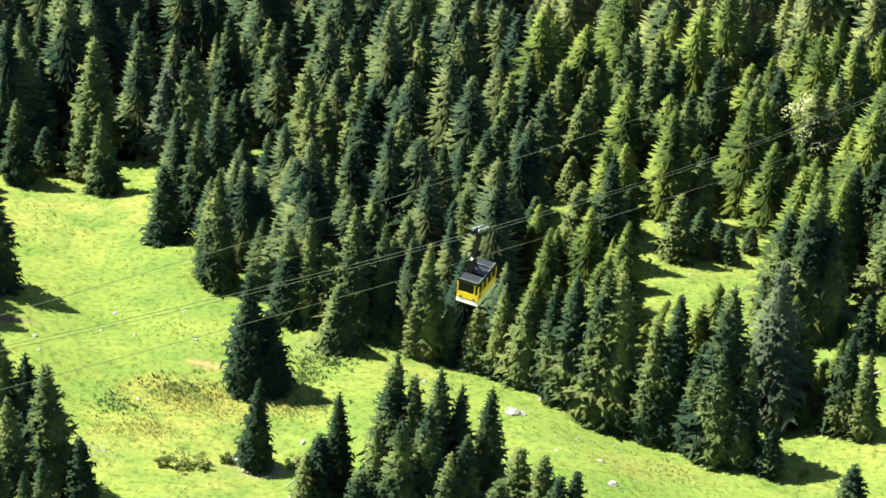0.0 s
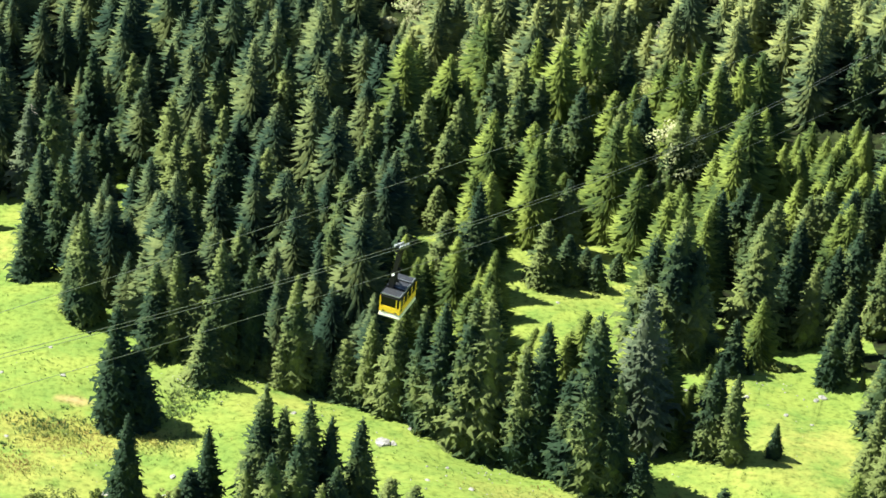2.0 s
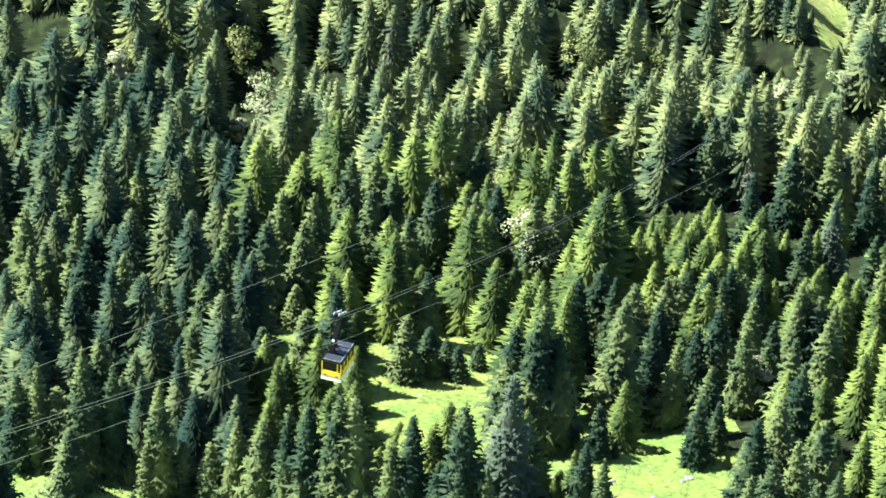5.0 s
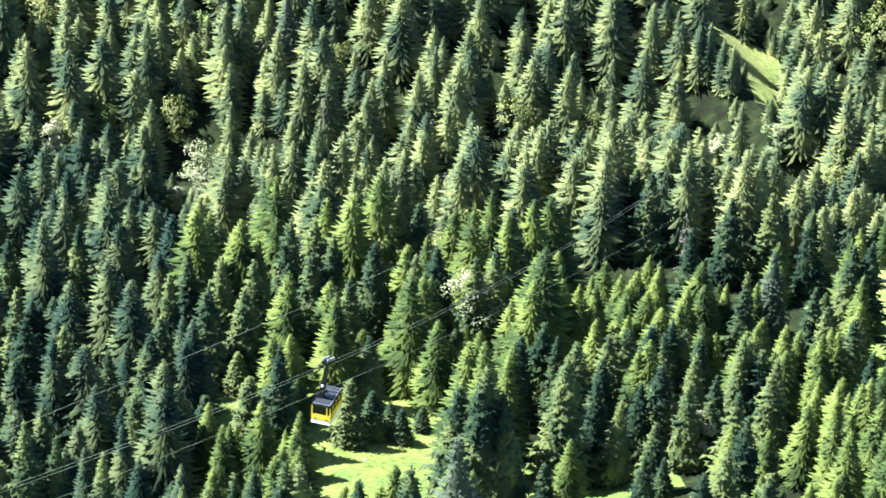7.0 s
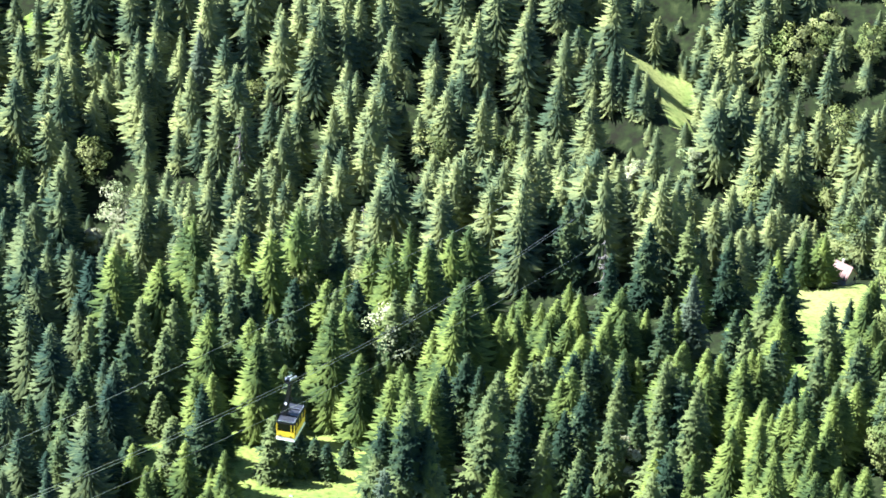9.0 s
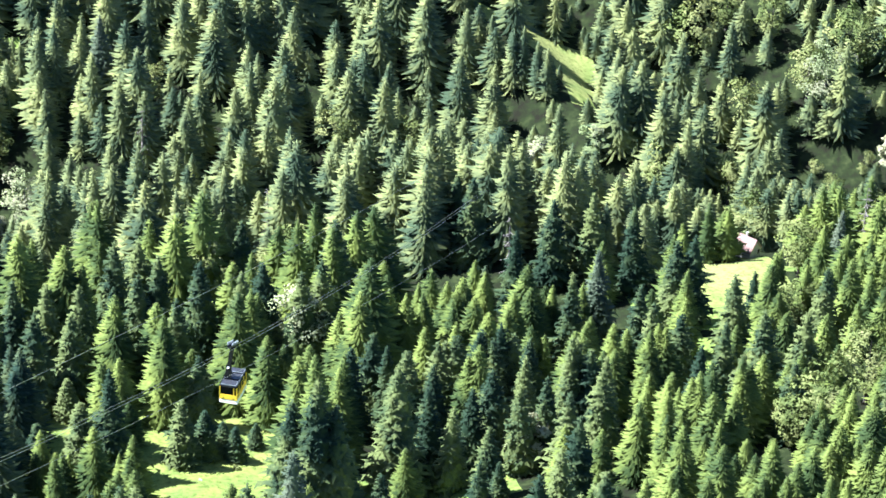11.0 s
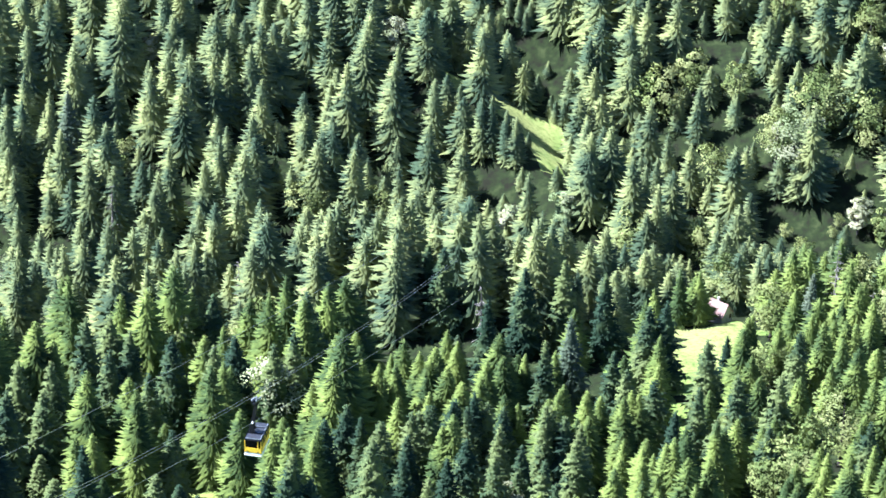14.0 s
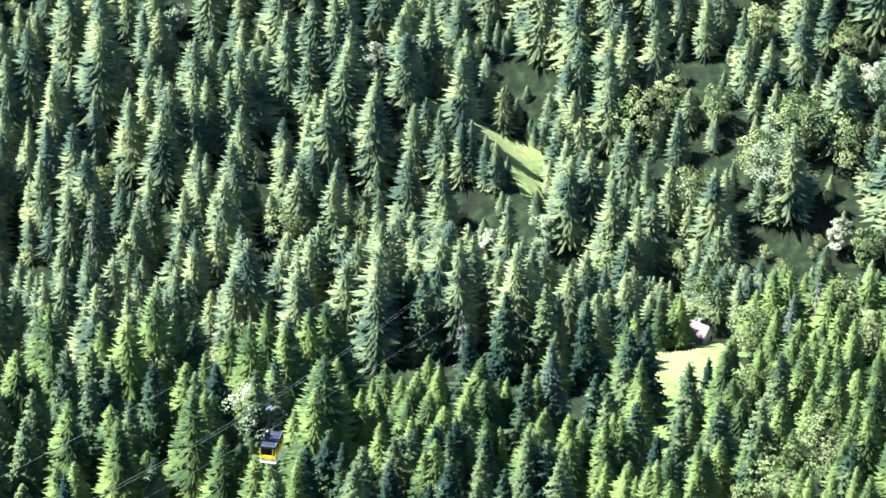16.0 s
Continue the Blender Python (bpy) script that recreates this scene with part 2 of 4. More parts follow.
def tufted(V, F, h, up=0.14, own=0.5):
    """Faces turned outwards, and soft normals that follow the round of the crown, as dense needles shade."""
    P = np.array(V, dtype=float)
    out = P * (1, 1, 0)
    out /= np.linalg.norm(out, axis=1, keepdims=True) + 0.05
    out[:, 2] += up
    faces, N = [], out.copy()
    for f in F:
        a, b, c = P[f[0]], P[f[1]], P[f[2]]
        n = np.cross(b - a, c - a)
        n /= np.linalg.norm(n) + 1e-9
        if n @ (out[f[0]] + out[f[2]]) < 0:
            f, n = tuple(reversed(f)), -n
        faces.append(f)
        for i in f:
            N[i] += own * n
    N /= np.linalg.norm(N, axis=1, keepdims=True) + 1e-9
    return faces, N


def spruce(seed, h, radius, mat, label, whorls=24, per=11, base=0.07, droop=0.32):
    """One spruce as a thing: an empty at its foot with trunk and crown."""
    rng = random.Random(seed)
    top = new("spruce_tree")
    top.empty_display_size = 0.5
    V, F = trunk_arrays(h, 0.014 * h + 0.06)
    new("trunk", mesh_of("trunk", V, F, BARK)).parent = top
    V, F = crown_arrays(rng, h, radius, whorls, per, 3, base, droop)
    F, N = tufted(V, F, h)
    new("crown", mesh_of("crown", V, F, mat, N.tolist())).parent = top
    return tagged(top, label, "tree", "spruces of the alp and the forest")


TREES = []  # x, y, height of trees that stand, for spacing


def free(x, y, gap):
    return all((x - a) ** 2 + (y - b) ** 2 > gap * gap for a, b, _ in TREES)

MEADOW_EDGE = [
    (-57.2, 348.3, 13.2), (-53.9, 351.9, 6.9), (-48.9, 351.8, 10.9), (-45.4, 346.8, 12.6), (-51.8, 352.4, 2.5), (-53.6, 310.2, 15.7),
    (-35.5, 329.9, 11.6), (-31.9, 336.5, 15.7), (-27.5, 318.3, 17.3), (-28.9, 319.3, 13.1), (-21.8, 292.6, 17.7), (-19.1, 293.7, 11.8),
    (-19.2, 275.3, 12.2), (-11.8, 304.0, 9.3), (-4.9, 307.6, 5.6), (-18.3, 310.4, 13.5), (-15.9, 309.8, 15.2), (-13.3, 310.1, 11.7),
    (-10.2, 308.9, 18.0), (-7.0, 309.5, 15.8), (-1.6, 306.7, 16.2), (-2.9, 305.7, 7.1), (1.6, 306.6, 8.4), (4.8, 305.4, 9.0),
    (7.5, 303.7, 13.6), (10.5, 301.7, 14.3), (13.7, 299.2, 17.0), (16.3, 297.8, 19.2), (18.6, 295.7, 21.5), (21.2, 295.4, 22.1),
]
MEADOW_EDGE_B = [
    (25.3, 291.6, 17.6), (27.4, 291.4, 20.9), (30.4, 288.3, 15.7), (32.7, 287.3, 23.7), (32.5, 285.6, 16.5), (35.5, 285.0, 15.8),
    (38.7, 283.1, 6.7),
]
ALP = [
    (44.7, 321.2, 22.4), (42.3, 323.9, 18.3), (47.6, 321.1, 18.4), (49.7, 324.0, 8.8), (52.9, 317.3, 8.5), (47.7, 294.8, 14.0),
    (49.9, 292.8, 12.7), (46.5, 271.1, 9.0), (30.6, 341.1, 10.1), (33.8, 343.2, 7.5), (36.1, 345.0, 5.1), (37.6, 342.8, 5.6),
    (16.4, 356.6, 6.6), (17.2, 340.9, 10.8), (20.8, 337.5, 17.6), (11.8, 340.6, 8.4), (40.6, 346.3, 4.0), (-46.0, 267.2, 19.0),
    (-42.9, 266.4, 17.5), (-40.4, 263.6, 17.8), (-36.9, 261.1, 10.0), (-39.2, 250.8, 13.1), (-44.7, 252.7, 16.0), (-41.0, 248.9, 12.7),
    (-43.9, 259.4, 15.1), (-10.0, 270.2, 13.7), (-11.8, 267.7, 9.4), (-4.4, 267.7, 20.1), (-2.1, 267.1, 17.7), (0.6, 265.4, 19.5),
]
ALP_B = [
    (2.9, 265.7, 17.3), (6.0, 267.5, 16.6), (-6.9, 255.4, 11.8), (-2.6, 256.8, 17.8), (-0.3, 258.2, 18.5), (4.1, 258.5, 15.2),
    (9.4, 262.2, 11.2), (12.0, 260.7, 11.1), (13.7, 258.2, 9.2), (15.7, 258.4, 9.4), (-5.2, 258.7, 15.3), (2.1, 254.6, 14.4),
    (-13.1, 266.0, 7.8), (7.4, 254.4, 11.4),
]
BEHIND = [
    (-54.4, 378.0, 15.2), (-48.0, 359.1, 19.2), (-35.6, 358.8, 18.1), (-57.9, 378.0, 14.4), (-44.1, 377.6, 13.6), (-26.4, 383.7, 16.0),
    (-32.3, 386.8, 15.2), (-20.0, 365.1, 16.0), (-18.9, 353.3, 14.4), (-17.0, 358.4, 13.6), (-29.8, 364.8, 11.2), (-29.4, 352.4, 9.6),
    (-23.6, 354.3, 11.2), (-12.9, 362.1, 16.0), (-11.2, 350.8, 16.0), (-15.2, 338.4, 12.8), (-4.6, 344.9, 14.4), (-8.9, 328.0, 12.8),
    (-12.7, 326.6, 12.0), (-6.4, 352.5, 14.4), (-21.1, 344.4, 12.0), (2.7, 331.2, 14.4), (-0.5, 345.0, 14.4), (4.5, 347.9, 14.4),
    (6.2, 350.7, 15.2), (2.6, 364.9, 14.4), (-5.0, 383.9, 16.0), (-8.9, 383.5, 15.2), (-19.7, 378.4, 14.4), (-14.4, 383.1, 15.2),
]
BEHIND_B = [
    (7.5, 362.3, 15.2), (10.6, 373.7, 15.2), (12.5, 360.1, 15.2), (14.8, 370.7, 16.0), (19.5, 369.9, 15.2), (25.0, 387.0, 16.0),
    (29.3, 390.3, 15.2), (31.3, 386.4, 14.4), (32.4, 367.4, 14.4), (36.7, 378.7, 16.0), (35.7, 399.5, 16.0), (41.9, 399.1, 15.2),
    (42.2, 376.2, 14.4), (45.6, 379.3, 14.4), (44.7, 396.1, 14.4), (50.6, 373.9, 15.2), (53.9, 376.8, 16.0), (57.5, 390.7, 17.6),
    (34.0, 353.7, 11.2), (57.3, 355.3, 13.6), (53.7, 349.7, 14.4), (24.2, 369.8, 14.4), (27.8, 378.4, 14.4), (17.5, 362.3, 13.6),
]
SPUR = [
    (55.2, 317.5, 10.9), (65.3, 317.2, 10.0), (68.3, 320.3, 7.9), (69.2, 316.0, 9.2), (71.0, 315.4, 5.6), (55.3, 293.0, 6.3),
    (66.2, 288.6, 13.7), (69.1, 302.4, 14.4), (73.4, 308.0, 15.2), (77.3, 315.0, 16.0), (69.4, 292.1, 14.4), (73.1, 294.7, 15.2),
    (77.0, 298.8, 16.0), (66.4, 281.8, 13.6), (73.2, 284.4, 14.4), (70.2, 281.2, 13.6), (76.4, 288.5, 14.4), (56.8, 331.2, 19.5),
    (60.8, 346.9, 14.4), (65.7, 349.5, 13.6), (67.8, 349.4, 14.4), (71.4, 350.2, 14.4), (74.4, 350.7, 15.2), (77.9, 348.3, 13.6),
    (82.5, 343.4, 15.2), (84.8, 342.8, 13.6), (61.9, 334.8, 13.6), (63.9, 330.2, 12.8), (67.4, 334.7, 12.8), (70.5, 337.3, 13.6),
]
SPUR_B = [
    (73.4, 332.1, 13.6), (77.5, 334.8, 13.6), (78.3, 327.5, 13.6), (84.0, 331.7, 14.4), (67.6, 325.0, 11.2),
]
RIDGE = [
    (59.0, 352.6, 12.8), (61.3, 350.6, 12.8), (66.1, 349.5, 13.6), (68.6, 350.6, 13.6), (72.1, 352.8, 13.6), (63.7, 343.2, 12.8),
    (58.7, 344.3, 12.0), (73.3, 349.5, 13.6), (76.0, 351.4, 13.6), (75.9, 343.4, 12.8), (83.5, 345.2, 14.4), (86.6, 340.4, 12.8),
    (98.6, 371.3, 14.4), (99.6, 366.8, 13.6), (101.7, 360.9, 13.6), (100.4, 346.0, 13.6), (105.6, 350.8, 15.2), (111.9, 353.4, 15.2),
    (106.0, 343.4, 12.8), (111.3, 337.8, 12.8), (118.3, 355.6, 13.6), (125.0, 336.8, 13.6), (89.9, 376.4, 15.2), (92.5, 402.9, 15.2),
    (99.2, 403.7, 15.2), (103.6, 396.6, 15.2), (109.4, 384.1, 15.2), (106.8, 383.8, 14.4), (112.7, 371.5, 15.2), (118.7, 382.3, 13.6),
]
RIDGE_B = [
    (125.2, 370.1, 13.6), (85.0, 394.2, 14.4), (82.0, 411.4, 15.2), (80.1, 417.2, 14.4),
]
GREY = [
    (-38.8, 358.7, 14.4), (39.6, 298.0, 23.2), (95.6, 384.6, 15.2), (31.2, 493.4, 15.2), (137.1, 400.4, 12.8),
]
LEAFY = [
    (156.2, 482.5, 12.0), (125.7, 349.4, 13.0), (170.8, 461.8, 8.0), (110.6, 334.9, 8.0), (146.0, 502.3, 9.0), (152.9, 496.2, 9.0),
    (165.0, 511.5, 9.0), (178.5, 500.7, 9.0), (136.5, 460.4, 9.0), (131.9, 403.3, 10.0), (148.0, 394.3, 9.0), (135.3, 464.0, 9.0),
]
PALE = [
    (158.5, 479.5, 14.0), (164.1, 476.6, 7.0), (91.5, 510.8, 8.0), (47.6, 515.9, 7.0), (113.7, 465.5, 8.0), (105.4, 470.7, 6.0),
    (167.0, 465.9, 7.0), (15.7, 464.4, 13.0), (10.6, 460.4, 5.0), (50.2, 375.1, 12.0), (74.5, 333.2, 8.0), (-9.8, 473.9, 6.0),
    (180.8, 490.0, 10.0), (58.5, 536.9, 7.0),
]
CLEARINGS = [
    [(-64, 346), (-55, 352), (-52, 352), (-48, 352), (-44, 347), (-42, 348), (-43, 358), (-39, 358), (-37, 334), (-35, 329), (-32, 335), (-29, 319), (-27, 318), (-25, 322), (-19, 316), (-15, 309), (-12, 305), (-5, 308), (-2, 306), (6, 305), (16, 299), (22, 295), (29, 289), (35, 285), (41, 283), (44, 295), (50, 292), (55, 290), (53, 272), (18, 262), (14, 274), (9, 286), (7, 299), (2, 298), (-1, 299), (-5, 302), (-8, 291), (-11, 293), (-13, 284), (-16, 279), (-15, 261), (-35, 256), (-42, 289), (-47, 293), (-55, 295)],  # alp
    [(12.9, 356.5), (15.2, 356.7), (17.5, 347.9), (14.5, 346.7)],  # gap
    [(25.2, 354.6), (28.6, 349.0), (28.5, 341.3), (35.0, 344.4), (43.6, 347.0), (42.6, 340.8), (40.4, 320.7), (38.9, 320.4), (36.4, 335.9), (33.1, 326.9), (30.3, 330.4), (26.7, 323.3), (25.3, 321.0), (25.1, 335.5), (26.0, 341.6), (25.3, 348.2)],  # glade
    [(13.3, 358.2), (16.2, 357.2), (16.8, 354.9), (15.8, 348.2), (14.0, 347.8)],  # back of the glade
    [(45.3, 320.8), (49.4, 325.9), (52.7, 329.1), (53.9, 321.5), (58.5, 318.3), (65.4, 316.4), (68.5, 317.8), (70.2, 315.1), (66.3, 301.4), (64.0, 293.2), (57.6, 291.4), (57.7, 306.5), (52.0, 294.5), (52.5, 309.9), (52.2, 319.5), (50.3, 321.2), (46.3, 310.7), (44.4, 304.9)],  # spur
    [(98.9, 508.0), (105.1, 510.1), (112.2, 513.4), (117.5, 510.4), (122.2, 507.2), (121.8, 503.9), (117.3, 490.5), (113.5, 479.9), (113.1, 485.4), (115.1, 499.3), (111.8, 501.3), (106.6, 502.1), (101.6, 503.5)],  # far shoulder
    [(112.2, 417.6), (114.0, 415.6), (112.3, 407.8), (109.2, 401.6), (110.3, 408.9)],  # sliver
    [(119.1, 407.2), (123.7, 409.1), (130.5, 416.5), (127.6, 407.0), (122.1, 403.4), (118.2, 394.9), (113.4, 379.3), (111.1, 372.4), (110.6, 374.3), (115.3, 390.8)],  # lawn
    [(-30.0, 359.9), (-23.5, 362.3), (-22.9, 359.4), (-24.6, 356.7), (-29.3, 356.9)],  # peep
    [(-3.4, 523.6), (2.6, 517.9), (11.5, 510.3), (16.8, 505.6), (16.8, 500.7), (12.3, 506.2), (2.5, 514.8), (-3.5, 520.5)],  # high
]

SCAR = (155.0, 463.6)  # middle of the eroded slope
HUT = (127.3, 415.9, 4.0)


def inside(poly, x, y):
    hit = False
    for (x1, y1), (x2, y2) in zip(poly, poly[1:] + poly[:1]):
        if (y1 > y) != (y2 > y) and x < (x2 - x1) * (y - y1) / (y2 - y1) + x1:
            hit = not hit
    return hit


def hides_clearing(x, y, h):
    """True where a tree would stand in an open meadow or hide it from the camera."""
    rise = EYE[2] - ground_z(x, y)
    for f in (0.0, 0.25, 0.5, 0.75, 0.95):
        k = 1 + f * h / (rise - f * h)
        for _ in range(3):
            k = (EYE[2] - ground_z(x * k, y * k)) / (rise - f * h)
        px, py = x * k, y * k
        side = 0.13 * h * (1 - f) + 0.3
        if any(inside(p, px + i, py) for n, p in enumerate(CLEARINGS) if n not in (5, 9) or f < 0.8 for i in (-side, 0.0, side)):
            return True
    return False


def hides_leafy(x, y, h):
    """True where a spruce would stand before one of the broad-leaved trees, or on it."""
    top = ground_z(x, y) + h
    for a, b, tall in LEAFY + PALE + [HUT]:
        k = y / b
        if 0.8 < k < 1.03 and abs(x - a * k) < 2.4:
            mid = ground_z(a, b) + 0.35 * tall
            if (x - a) ** 2 + (y - b) ** 2 < 9 or top > EYE[2] - k * (EYE[2] - mid):
                return True
    return False


def open_ground(x, y):
    """True on the meadows, a few metres round them, and before them in the camera's view."""
    if y + 0.12 * x > 424:
        return any(inside(p, x + i, y + j) for p in CLEARINGS for i, j in ((0, 0), (1.5, 0), (-1.5, 0), (0, 1.5), (0, -1.5)))
    if (5 < x < 46 and 316 < y < 362) or hides_clearing(x, y, 26.0):
        return True
    return any(inside(p, x + i, y + j) for p in CLEARINGS for i, j in ((0, 0), (8, 0), (-8, 0), (0, 8), (0, -8), (4, 4), (-4, -4)))


def build_ground():
    """One sheet: fine where it is looked at, coarse out to the horizon; grass in the open, shade-darkened litter under
    the trees.
    """
    xs = [-4000, -2000, -1000, -500, -250] + [-150 + 2.5 * i for i in range(181)] + [400, 600, 1000, 2000, 4000]
    ys = [-3000, -1500, -700, -300, -100, 60, 150] + [220 + 2.5 * i for i in range(193)] + [760, 850, 1000, 1400, 2200, 4500]
    verts = [(x, y, ground_z(x, max(y, 60))) for y in ys for x in xs]
    w = len(xs)
    faces = [(j * w + i, j * w + i + 1, (j + 1) * w + i + 1, (j + 1) * w + i) for j in range(len(ys) - 1) for i in range(w - 1)]
    me = bpy.data.meshes.new("ground")
    me.from_pydata(verts, [], faces)
    me.polygons.foreach_set("use_smooth", [True] * len(me.polygons))
    me.materials.append(GRASS)
    me.materials.append(SHADED_LITTER)
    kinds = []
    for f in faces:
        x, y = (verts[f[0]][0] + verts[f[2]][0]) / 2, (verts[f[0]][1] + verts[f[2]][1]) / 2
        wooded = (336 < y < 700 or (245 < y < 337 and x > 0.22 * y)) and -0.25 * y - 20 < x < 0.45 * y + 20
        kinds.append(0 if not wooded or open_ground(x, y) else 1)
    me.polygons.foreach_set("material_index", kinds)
    return tagged(new("ground", me), "sunlit alpine meadow and forest floor on a mountainside", "ground", kind="structure")


build_ground()


def plant(spots, shapes, mat, label, seed, width=1.0, trim=False):
    """Stand a tree on each spot (x, y, height); the shapes are built once and then copied."""
    rng = random.Random(seed)
    made = {}
    for x, y, h in spots:
        while trim and h > 3 and hides_clearing(x, y, h):
            h *= 0.9
        k = rng.choice(shapes)
        tall, radius, whorls, per, base, droop = k
        s = h / tall
        place = pose(x, y, ground_z(x, y) - 0.05, rng.uniform(-1.5, 1.5), rng.uniform(-1.5, 1.5), rng.uniform(0, 360))
        if k not in made:
            made[k] = spruce(seed + len(made), tall, radius, mat, label, whorls, per, base, droop)
            made[k].matrix_basis = place
            ob = made[k]
        else:
            ob = copy_thing(made[k], place)
        ws = s * rng.uniform(0.9, 1.15) * width
        ob.scale = (ws, ws, s)
        TREES.append((x, y, h))


# height, crown radius, whorls, branches, lowest branch, droop
YOUNG = [(9.0, 2.3, 24, 20, 0.02, 0.2), (9.0, 2.1, 23, 19, 0.03, 0.25)]
GROWN = [(19.0, 3.9, 32, 22, 0.03, 0.3), (19.0, 3.6, 33, 21, 0.04, 0.36), (19.0, 4.1, 31, 22, 0.03, 0.42), (19.0, 3.5, 32, 20, 0.05, 0.3)]
TALL = [(15.0, 3.5, 26, 20, 0.05, 0.34), (15.0, 3.2, 27, 19, 0.06, 0.28), (15.0, 3.8, 25, 20, 0.05, 0.4), (15.0, 3.4, 25, 19, 0.05, 0.32)]
edge = MEADOW_EDGE + MEADOW_EDGE_B + ALP + ALP_B
plant([s for s in edge if s[2] < 7], YOUNG, NEEDLES, "small bushy dark-green spruce on the open meadow", 100, 1.3)
plant([s for s in edge if 7 <= s[2] < 12], YOUNG, NEEDLES, "half-grown dense dark-green spruce on the open meadow", 150, 1.1)
plant([s for s in edge if s[2] >= 12], GROWN, NEEDLES, "tall dark-green spruce with drooping branches beside the meadow", 200)
plant(BEHIND + BEHIND_B + SPUR + SPUR_B + RIDGE + RIDGE_B, TALL, NEEDLES, "tall green spruce standing close among other spruces", 300, 1.0, True)
plant(GREY, GROWN[1:3], GREY_NEEDLES, "ageing spruce with thin greyish-brown needles", 400, 1.05)


LEAFY_SPOTS = []  # where broad-leaved trees stand in the deep woods


def fill_forest():
    """The deep woods: many spruces joined into one object."""
    rng = random.Random(11)
    kinds = []
    for i in range(18):
        fine = i > 12  # the last shapes stand nearest and carry more boughs
        c = crown_arrays(rng, 20.0, rng.uniform(4.6, 5.6) if fine else rng.uniform(4.9, 6.5), 42 if fine else 30, 30 if fine else 20, 0, 0.05, rng.uniform(0.25, 0.45))
        t = trunk_arrays(20.0, 0.3, 5)
        F, N = tufted(c[0], c[1], 20.0)
        kinds.append((np.array(c[0]), F, np.array(t[0]), t[1], N))
    tv, tf = [], []
    stands = [[[], [], [], 0], [[], [], [], 0], [[], [], [], 0]]  # far, young and shade-darkened woods: vertices, faces, normals, count
    nt = 0
    grid = {}
    for x, y, h in TREES:
        grid.setdefault((int(x // 6), int(y // 6)), []).append((x, y))

    def stand_tree(px, py, h):
        nonlocal nt
        V, F, TV, TF, N = kinds[rng.randrange(13, 18) if py < 385 else rng.randrange(13)]
        a, w = rng.uniform(0, math.tau), rng.uniform(0.8, 1.3) * (1.0 if h > 9 else 1.15)
        k = h / 20.0
        M = np.array([[k * w * math.cos(a), -k * w * math.sin(a), 0], [k * w * math.sin(a), k * w * math.cos(a), 0], [0, 0, k]])
        off = np.array([px, py, ground_z(px, py)])
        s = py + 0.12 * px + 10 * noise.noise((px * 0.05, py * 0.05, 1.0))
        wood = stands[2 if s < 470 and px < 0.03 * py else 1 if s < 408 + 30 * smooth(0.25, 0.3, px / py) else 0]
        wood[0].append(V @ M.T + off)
        wood[2].append(N @ np.array([[math.cos(a), math.sin(a), 0], [-math.sin(a), math.cos(a), 0], [0, 0, 1]]))
        wood[1].append((F, wood[3]))
        wood[3] += len(V)
        tv.append(TV @ M.T + off)
        tf.append((TF, nt))
        nt += len(TV)

    def crowded(px, py):
        cell = (int(px // 6), int(py // 6))
        return any((px - a) ** 2 + (py - b) ** 2 < 16 for i in (-1, 0, 1) for j in (-1, 0, 1) for a, b in grid.get((cell[0] + i, cell[1] + j), ()))

    step = 5.5
    for row in range(66):
        y = 232.0 + row * 5.5
        west = -0.172 * y - 8 + 0.1 * y * smooth(450, 540, y)
        east = (0.2 + 0.18 * smooth(250, 300, y)) * y + 6
        for col in range(int((east - west) / step) + 1):
            x = west + col * step + step * 0.5 * (row % 2)
            px, py = x + rng.uniform(-3.2, 3.2), y + rng.uniform(-3.0, 3.0)
            s = py + 0.12 * px
            q = px - 111.4 + 0.59 * (py - 485.0)
            stand = noise.noise((px * 0.04, py * 0.04, 2.0)) + 0.8 * noise.noise((px * 0.11, py * 0.11, 6.0))
            h = min(21.0, max(6.5, rng.choice((rng.uniform(7, 12), rng.uniform(11, 17), rng.uniform(13, 19))) + 6.5 * stand))
            scar = ((px - SCAR[0]) / 15) ** 2 + ((py - SCAR[1]) / 11) ** 2 < 1
            hollow = 0.13 < px / py < 0.25  # bearings from the camera, set to fit its view of the gully
            trough = s > 462 and q < 8 and math.sin(0.15 * q + 1.2 + 0.8 * math.sin(0.03 * py)) < -0.72
            gully = hollow and 409 < s < 419
            if scar and rng.random() < 0.55:
                LEAFY_SPOTS.append((px, py, rng.uniform(2.5, 5)))
                continue
            if (py < 300 and px < 40) or rng.random() < 0.03 + 0.2 * scar + 0.95 * gully + 0.3 * trough or stand < -0.85 or crowded(px, py):
                continue
            if hollow and 419 <= s < 445:
                h = rng.uniform(17, 22)
            leafy = 0.12 if q > 20 else 0.02
            if rng.random() < leafy and not hides_clearing(px, py, 12.0):
                LEAFY_SPOTS.append((px, py, rng.uniform(7, 13)))
                continue
            if px > 0.17 * py and s < 428 + 40 * smooth(0.25, 0.3, px / py) and not (hollow and s > 409):
                # a thicket of younger trees on the near spur
                for _ in range(2 if rng.random() < 0.7 else 1):
                    qx, qy, hh = px + rng.uniform(-3.6, 3.6), py + rng.uniform(-3.6, 3.6), rng.uniform(7.5, 14) * (0.6 if hollow and s > 396 else 1.0)
                    if not hides_clearing(qx, qy, hh) and not crowded(qx, qy) and not hides_leafy(qx, qy, hh):
                        stand_tree(qx, qy, hh)
                continue
            while h > 5 and hides_leafy(px, py, h):
                h *= 0.8
            if h <= 5:
                h = rng.uniform(3.5, 5.0)
            if not hides_clearing(px, py, h):
                stand_tree(px, py, h)
                continue
